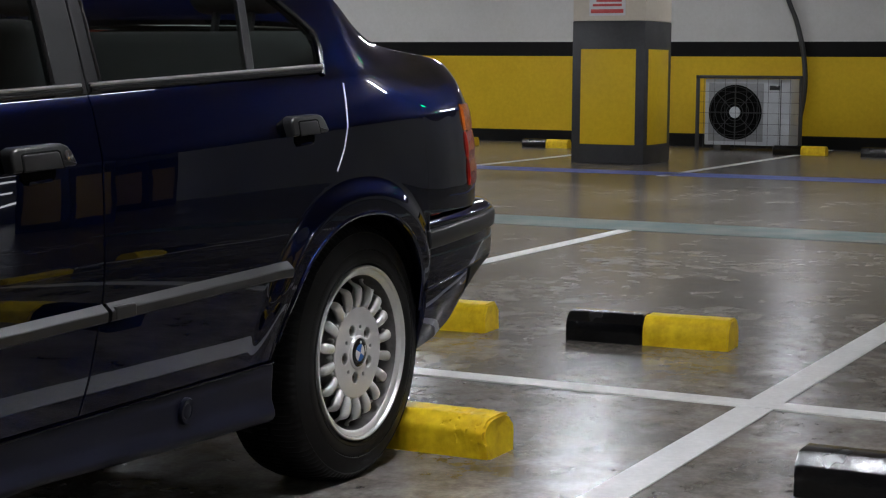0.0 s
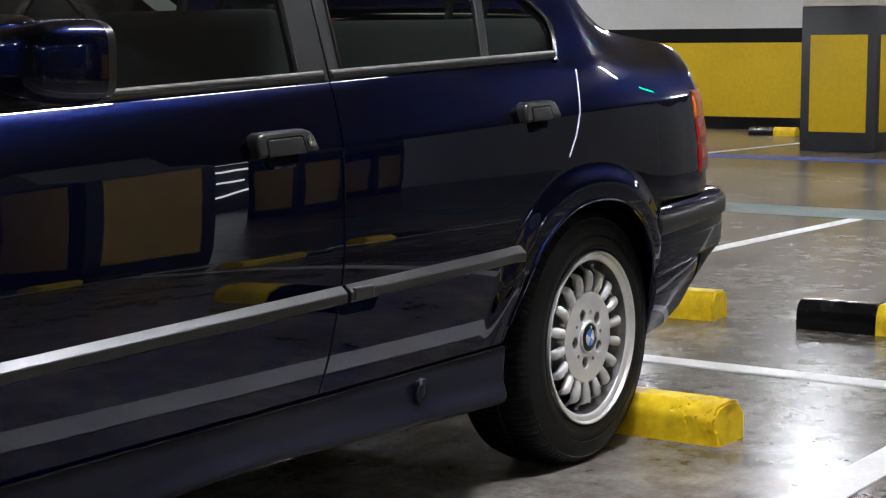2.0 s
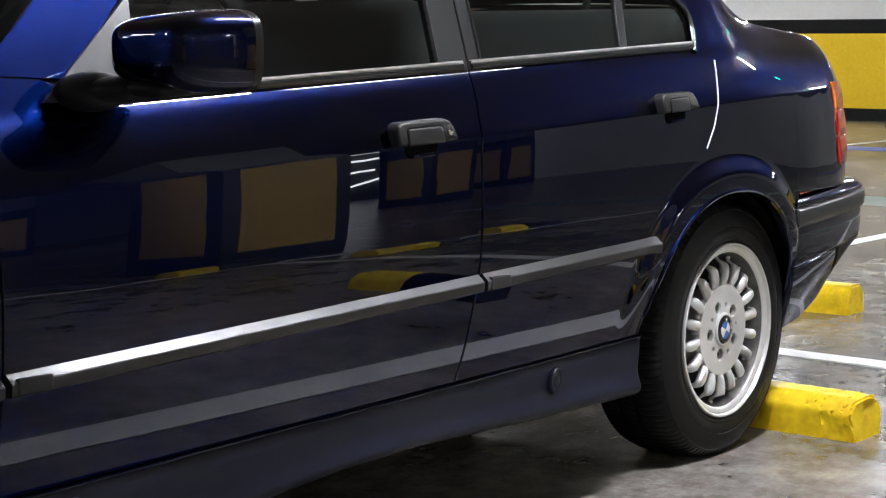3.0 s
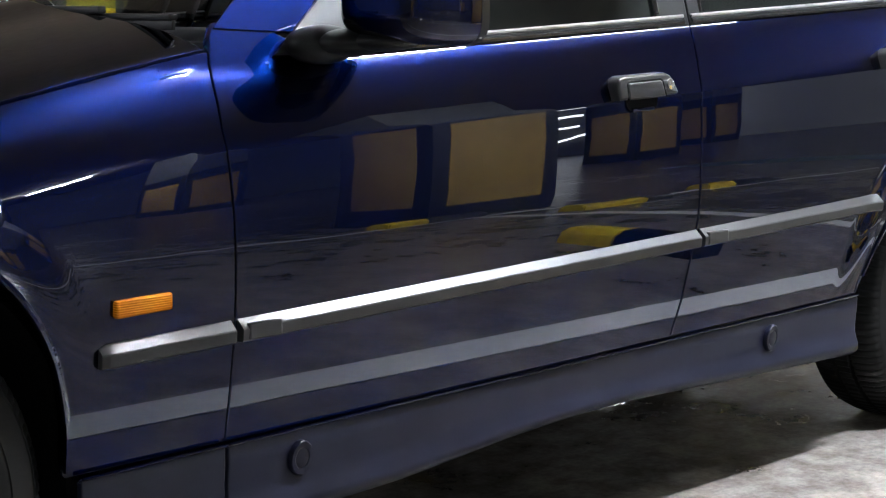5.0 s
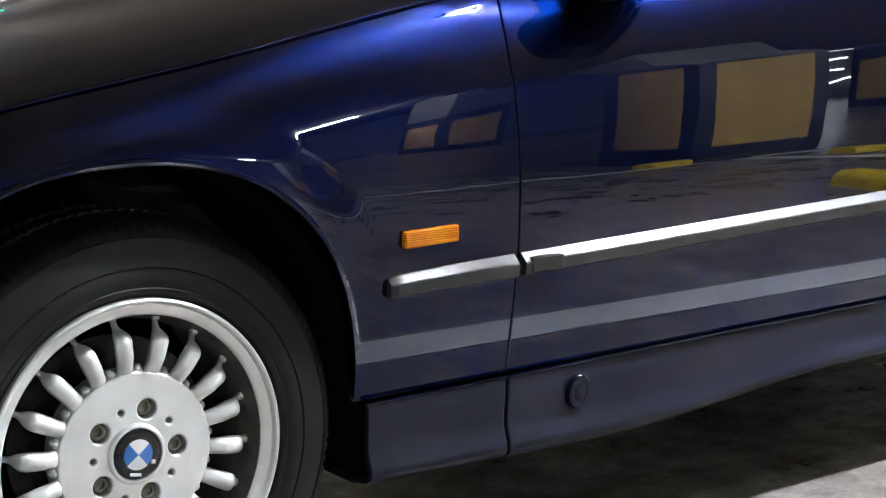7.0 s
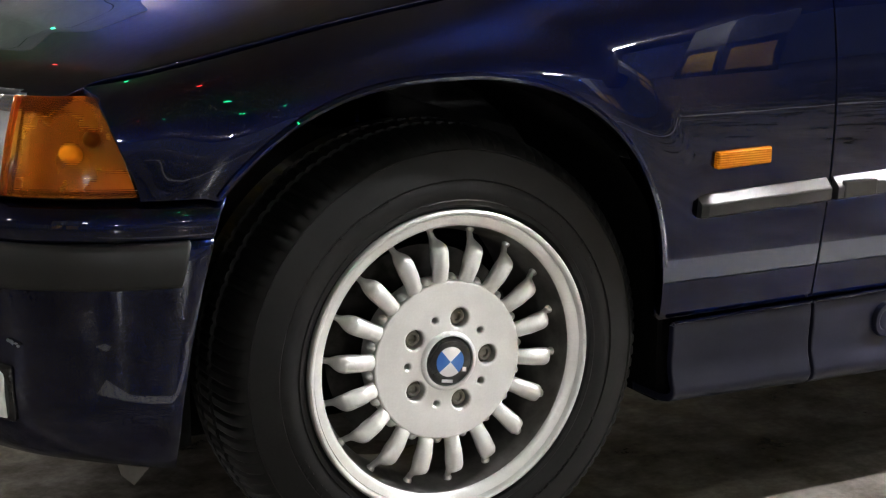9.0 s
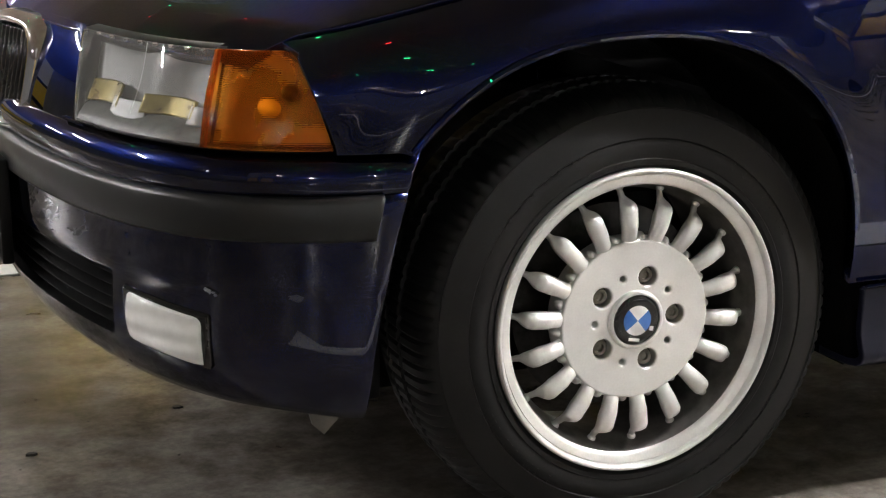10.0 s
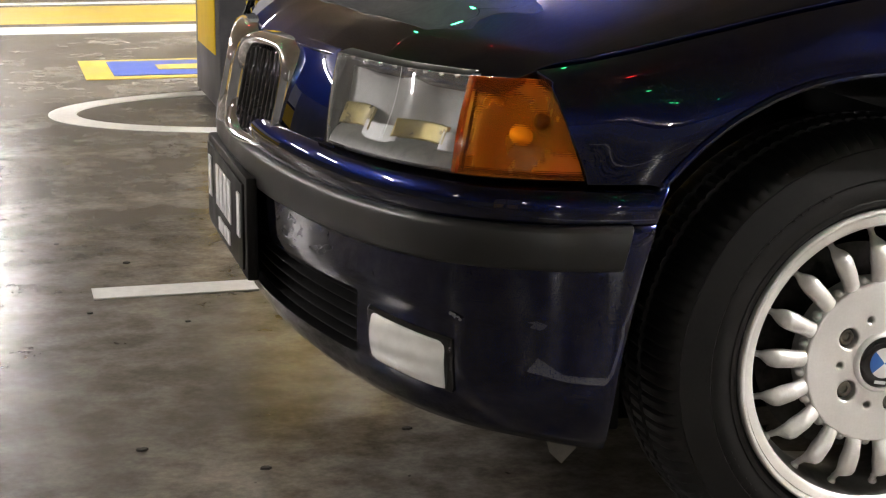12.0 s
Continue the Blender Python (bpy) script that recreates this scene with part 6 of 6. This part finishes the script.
# air conditioner outdoor unit with its pipe
def ac_unit():
    e = empty("air_conditioner_unit", (19.75, 4.15, 0))

    def bit(name, bm, mat, label="", angle=35):
        return hang(finish(name, bm, mat, None, label, angle=angle), e)

    x, y0, y1, z0, z1 = 19.55, 3.66, 4.74, 0.07, 0.875
    bit("casing", box(bmesh.new(), x, x + 0.36, y0, y1, z0, z1, 0.012), AC_WHITE, "off-white sheet metal casing")
    bit("fan_panel", box(bmesh.new(), x - 0.008, x + 0.01, 4.00, 4.69, 0.115, 0.825, 0.006), AC_GREY, "grey fan panel")
    bit("valve_cover", box(bmesh.new(), x - 0.012, x + 0.01, y0 + 0.005, y0 + 0.115, 0.09, 0.40, 0.006), AC_WHITE)
    bit("panel_seam", box(bmesh.new(), x - 0.003, x + 0.01, y0 + 0.122, y0 + 0.132, z0 + 0.01, z1 - 0.01), AC_DARK)
    bit("maker_plate", box(bmesh.new(), x - 0.004, x + 0.01, 3.80, 3.93, 0.745, 0.80, 0.002), AC_DARK)
    for y in (y0 + 0.12, y1 - 0.22):
        bit("foot", box(bmesh.new(), x - 0.02, x + 0.38, y, y + 0.09, 0.0, z0, 0.004), DARK_METAL)
    # fan opening: flat black disc for its shade, guard rings and blades
    cy, cz = 4.352, 0.471
    bm = bmesh.new()
    lathe(bm, [(-0.005, 0.335), (-0.016, 0.332), (-0.018, 0.318), (-0.012, 0.312), (-0.011, 0.0)], 48)
    bm.transform(pose(x - 0.002, cy, cz, 0, 0, -90))
    bit("fan_shade_disc", bm, UNDER, "flat black disc in place of the shaded fan opening")
    for r in (0.10, 0.17, 0.24, 0.31):
        bm = bmesh.new()
        lathe(bm, [(-0.02, r), (-0.024, r + 0.004), (-0.02, r + 0.008), (-0.016, r + 0.004)], 40, closed=True)
        bm.transform(pose(x - 0.002, cy, cz, 0, 0, -90))
        bit("guard_ring", bm, AC_DARK)
    for k in range(8):
        bm = box(bmesh.new(), -0.004, 0.004, -0.024, -0.018, 0.07, 0.33)
        bm.transform(pose(x - 0.002, cy, cz, 0, 0, -90) @ Matrix.Rotation(k * math.pi / 4, 4, "Y"))
        bit("guard_bar", bm, AC_DARK)
    bm = bmesh.new()
    lathe(bm, [(-0.04, 0.0), (-0.038, 0.04), (-0.03, 0.065), (-0.015, 0.07)], 32)
    bm.transform(pose(x - 0.002, cy, cz, 0, 0, -90))
    bit("fan_hub", bm, AC_WHITE, "pale fan hub")
    for z in (0.20, 0.33, 0.46, 0.59, 0.72):
        bit("cage_wire", box(bmesh.new(), x - 0.045, x - 0.037, 3.53, 4.82, z, z + 0.004), AC_DARK)
    for y in np.arange(3.66, 4.75, 0.135):
        bit("cage_wire", box(bmesh.new(), x - 0.045, x - 0.037, y, y + 0.003, 0.02, 0.90), AC_DARK)
    # frame cage round the unit
    for y in (3.53, 4.82):
        bit("cage_post", box(bmesh.new(), x - 0.06, x - 0.02, y - 0.02, y + 0.02, 0.0, 0.92, 0.004), AC_DARK)
    bit("cage_rail", box(bmesh.new(), x - 0.06, x - 0.02, 3.51, 4.84, 0.88, 0.92, 0.004), AC_DARK)
    tagged(e, "grey outdoor air conditioner unit standing against the wall", "air conditioner")
    p = curve_through([(19.8, 3.72, 0.16), (20.15, 3.80, 0.14), (20.40, 3.82, 0.25), (20.44, 3.766, 0.53), (20.44, 3.738, 0.81), (20.44, 3.753, 1.09), (20.44, 3.805, 1.37), (20.44, 3.876, 1.62), (20.44, 3.98, 1.87), (20.44, 4.10, 2.3), (20.44, 4.14, 2.74)], 40)
    a = np.linspace(0, 2 * np.pi, 10, endpoint=False)
    P = p[:, None] + 0.032 * np.stack([np.cos(a), np.sin(a), 0 * a], -1)[None]
    bm = bmesh.new()
    grid_mesh(bm, P, closed_v=True)
    bmesh.ops.recalc_face_normals(bm, faces=bm.faces[:])
    tagged(finish("pipe", bm, AC_DARK), "dark insulated pipe running up the wall", "pipe")


AC_GREY = surface("ac_grey_paint", (0.24, 0.25, 0.26), (0.33, 0.34, 0.35), 6, (0.4, 0.55), relief=0.05)
AC_WHITE = surface("ac_white_paint", (0.50, 0.53, 0.56), (0.62, 0.65, 0.68), 6, (0.4, 0.55), relief=0.05)
AC_DARK = surface("ac_dark_metal", (0.02, 0.02, 0.02), (0.035, 0.035, 0.035), 10, (0.5, 0.6), relief=0.05)
ac_unit()


# ceiling lamps, all out of view; tube powers set to balance the light
def tube_lamp(x, y, along_x=True, tube=None):
    e = empty("ceiling_light", (x, y, ZC))
    hx, hy = (0.62, 0.05) if along_x else (0.05, 0.62)
    hang(boxed("housing", (x - hx, x + hx, y - hy, y + hy, ZC - 0.055, ZC), LAMP_WHITE, None, "white lamp housing", 0.006), e)
    hx, hy = (0.59, 0.018) if along_x else (0.018, 0.59)
    hang(boxed("tube", (x - hx, x + hx, y - hy, y + hy, ZC - 0.095, ZC - 0.060), tube or TUBE, None, "lit fluorescent tube", 0.012, 3), e)
    return tagged(e, "lit fluorescent batten on the unseen ceiling", "ceiling light", group="ceiling lights")


LAMP_WHITE = surface("lamp_white", grey(0.7), grey(0.78), 10, (0.4, 0.5), relief=0.0)
for x, tube in ((-7.0, DIM_TUBE), (8.0, TUBE), (11.5, TUBE), (17.5, WEAK_TUBE)):
    tube_lamp(x, -1.40, tube=tube)
tube_lamp(2.25, -0.66, tube=STRONG_TUBE)
tube_lamp(3.62, -0.66, tube=DIM_TUBE)
# unseen batten added to light the front wheel side
tube_lamp(-5.0, -5.0, along_x=False, tube=DIM_TUBE)
for x in (7.5, 11.5, 17.5):
    for y in (3.0, 8.0, 13.0):
        tube_lamp(x, y, tube=WEAK_TUBE if (x, y) == (17.5, 3.0) else None)
# unseen row added to light the wheels and what the doors reflect
for x in (-5.5, 0.5, 6.5, 12.5):
    tube_lamp(x, -11.0, along_x=False, tube=WEAK_TUBE if x > 12 else None)
# unseen battens added to brighten the floor ahead of the car
for x, y, tube in ((-6.0, 9.5, WEAK_TUBE), (-2.5, 9.5, DIM_TUBE), (2.5, 9.5, TUBE), (0.6, 5.4, TUBE), (-4.6, 6.0, WEAK_TUBE), (-1.6, 13.0, WEAK_TUBE), (-4.6, 2.6, TUBE)):
    tube_lamp(x, y, tube=tube)


def reflection_bar(x0, x1, z, lean=0.0, half=0.035):
    """A glowing bar added on the far wall for a white door reflection."""
    xm = (x0 + x1) / 2
    e = empty("reflection_bar", (xm, Y0, z))
    for name, d, mat in (("housing", (x0 - 0.04, x1 + 0.04, Y0, Y0 + 0.05, z - half - 0.015, z + half + 0.015), LAMP_WHITE), ("tube", (x0, x1, Y0 + 0.055, Y0 + 0.09, z - half, z + half), BAR_GLOW)):
        bm = box(bmesh.new(), *d, 0.006)
        for v in bm.verts:
            v.co.z += (v.co.x - xm) * lean
        hang(finish(name, bm, mat), e)
    return tagged(e, "glowing bar added on the far wall for a white reflection", "wall light", group="wall lights")


reflection_bar(17.4, 20.2, 2.42, 0.0, 0.09)
reflection_bar(18.0, 19.4, 1.72)
reflection_bar(18.0, 19.3, 1.25)
reflection_bar(18.2, 20.1, 0.75, 0.28)


# unseen strings of bulbs under the ceiling, added to stand in for laser dots
def dot_string(a, b, n, sag, colours):
    e = empty("added_dot_bulbs", a)
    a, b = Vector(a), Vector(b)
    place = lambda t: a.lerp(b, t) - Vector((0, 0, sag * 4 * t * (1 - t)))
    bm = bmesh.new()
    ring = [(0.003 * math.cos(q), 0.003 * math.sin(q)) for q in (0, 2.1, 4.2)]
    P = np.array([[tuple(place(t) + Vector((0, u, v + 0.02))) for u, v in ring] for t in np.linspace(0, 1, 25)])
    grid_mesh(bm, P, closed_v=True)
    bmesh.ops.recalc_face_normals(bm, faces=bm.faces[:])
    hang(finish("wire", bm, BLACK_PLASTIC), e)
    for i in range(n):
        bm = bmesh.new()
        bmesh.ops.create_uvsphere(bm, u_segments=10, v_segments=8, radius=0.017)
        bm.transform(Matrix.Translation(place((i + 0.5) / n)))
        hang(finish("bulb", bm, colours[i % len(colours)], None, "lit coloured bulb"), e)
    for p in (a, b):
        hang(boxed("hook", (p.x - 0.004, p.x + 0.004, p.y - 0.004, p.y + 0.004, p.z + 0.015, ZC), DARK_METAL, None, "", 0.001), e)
    return tagged(e, "string of green and red bulbs added in place of laser dots", "string lights", group="string lights")


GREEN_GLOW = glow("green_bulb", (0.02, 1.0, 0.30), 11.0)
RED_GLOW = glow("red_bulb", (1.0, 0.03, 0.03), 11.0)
dot_string((-1.9, -1.6, 2.6), (0.9, -3.9, 2.6), 5, 0.10, (GREEN_GLOW, RED_GLOW, GREEN_GLOW, GREEN_GLOW))
dot_string((-2.4, 2.4, 2.6), (2.4, 5.6, 2.6), 9, 0.16, (GREEN_GLOW, GREEN_GLOW, RED_GLOW))
dot_string((6.6, -0.6, 2.6), (14.5, -2.6, 2.6), 5, 0.12, (GREEN_GLOW,))
dot_string((-0.62, 3.25, 2.6), (0.10, -4.0, 2.6), 5, 0.05, (RED_GLOW, GREEN_GLOW, RED_GLOW, GREEN_GLOW, GREEN_GLOW))


# small dark spots of old gum and oil on the floor
def floor_spot(x, y, r, seed):
    rng = random.Random(seed)
    bm = bmesh.new()
    a = np.linspace(0, 2 * np.pi, 14, endpoint=False)
    rim = [(x + r * rng.uniform(0.75, 1.2) * math.cos(q), y + r * rng.uniform(0.6, 1.0) * math.sin(q)) for q in a]
    low = [bm.verts.new((u, v, -0.002)) for u, v in rim]
    top = [bm.verts.new((x + (u - x) * 0.85, y + (v - y) * 0.85, 0.0032)) for u, v in rim]
    for i in range(len(a)):
        j = (i + 1) % len(a)
        bm.faces.new((low[i], low[j], top[j], top[i]))
    bm.faces.new(top)
    bmesh.ops.recalc_face_normals(bm, faces=bm.faces[:])
    return tagged(finish("floor_spot", bm, SPOT), "small dark spot stuck on the concrete floor", kind="structure")


SPOT = surface("dark_gum", (0.020, 0.018, 0.016), (0.045, 0.041, 0.036), 60, (0.6, 0.8), relief=0.2, grain=200, spec=0.2)
floor_spot(-0.90, 0.73, 0.011, 1)
floor_spot(-0.72, 0.60, 0.009, 2)
floor_spot(-0.46, 0.73, 0.009, 3)
floor_spot(-0.82, 2.02, 0.010, 4)
floor_spot(-0.97, 2.25, 0.007, 5)
floor_spot(-0.74, 1.48, 0.006, 6)
floor_spot(-0.93, 1.59, 0.007, 7)
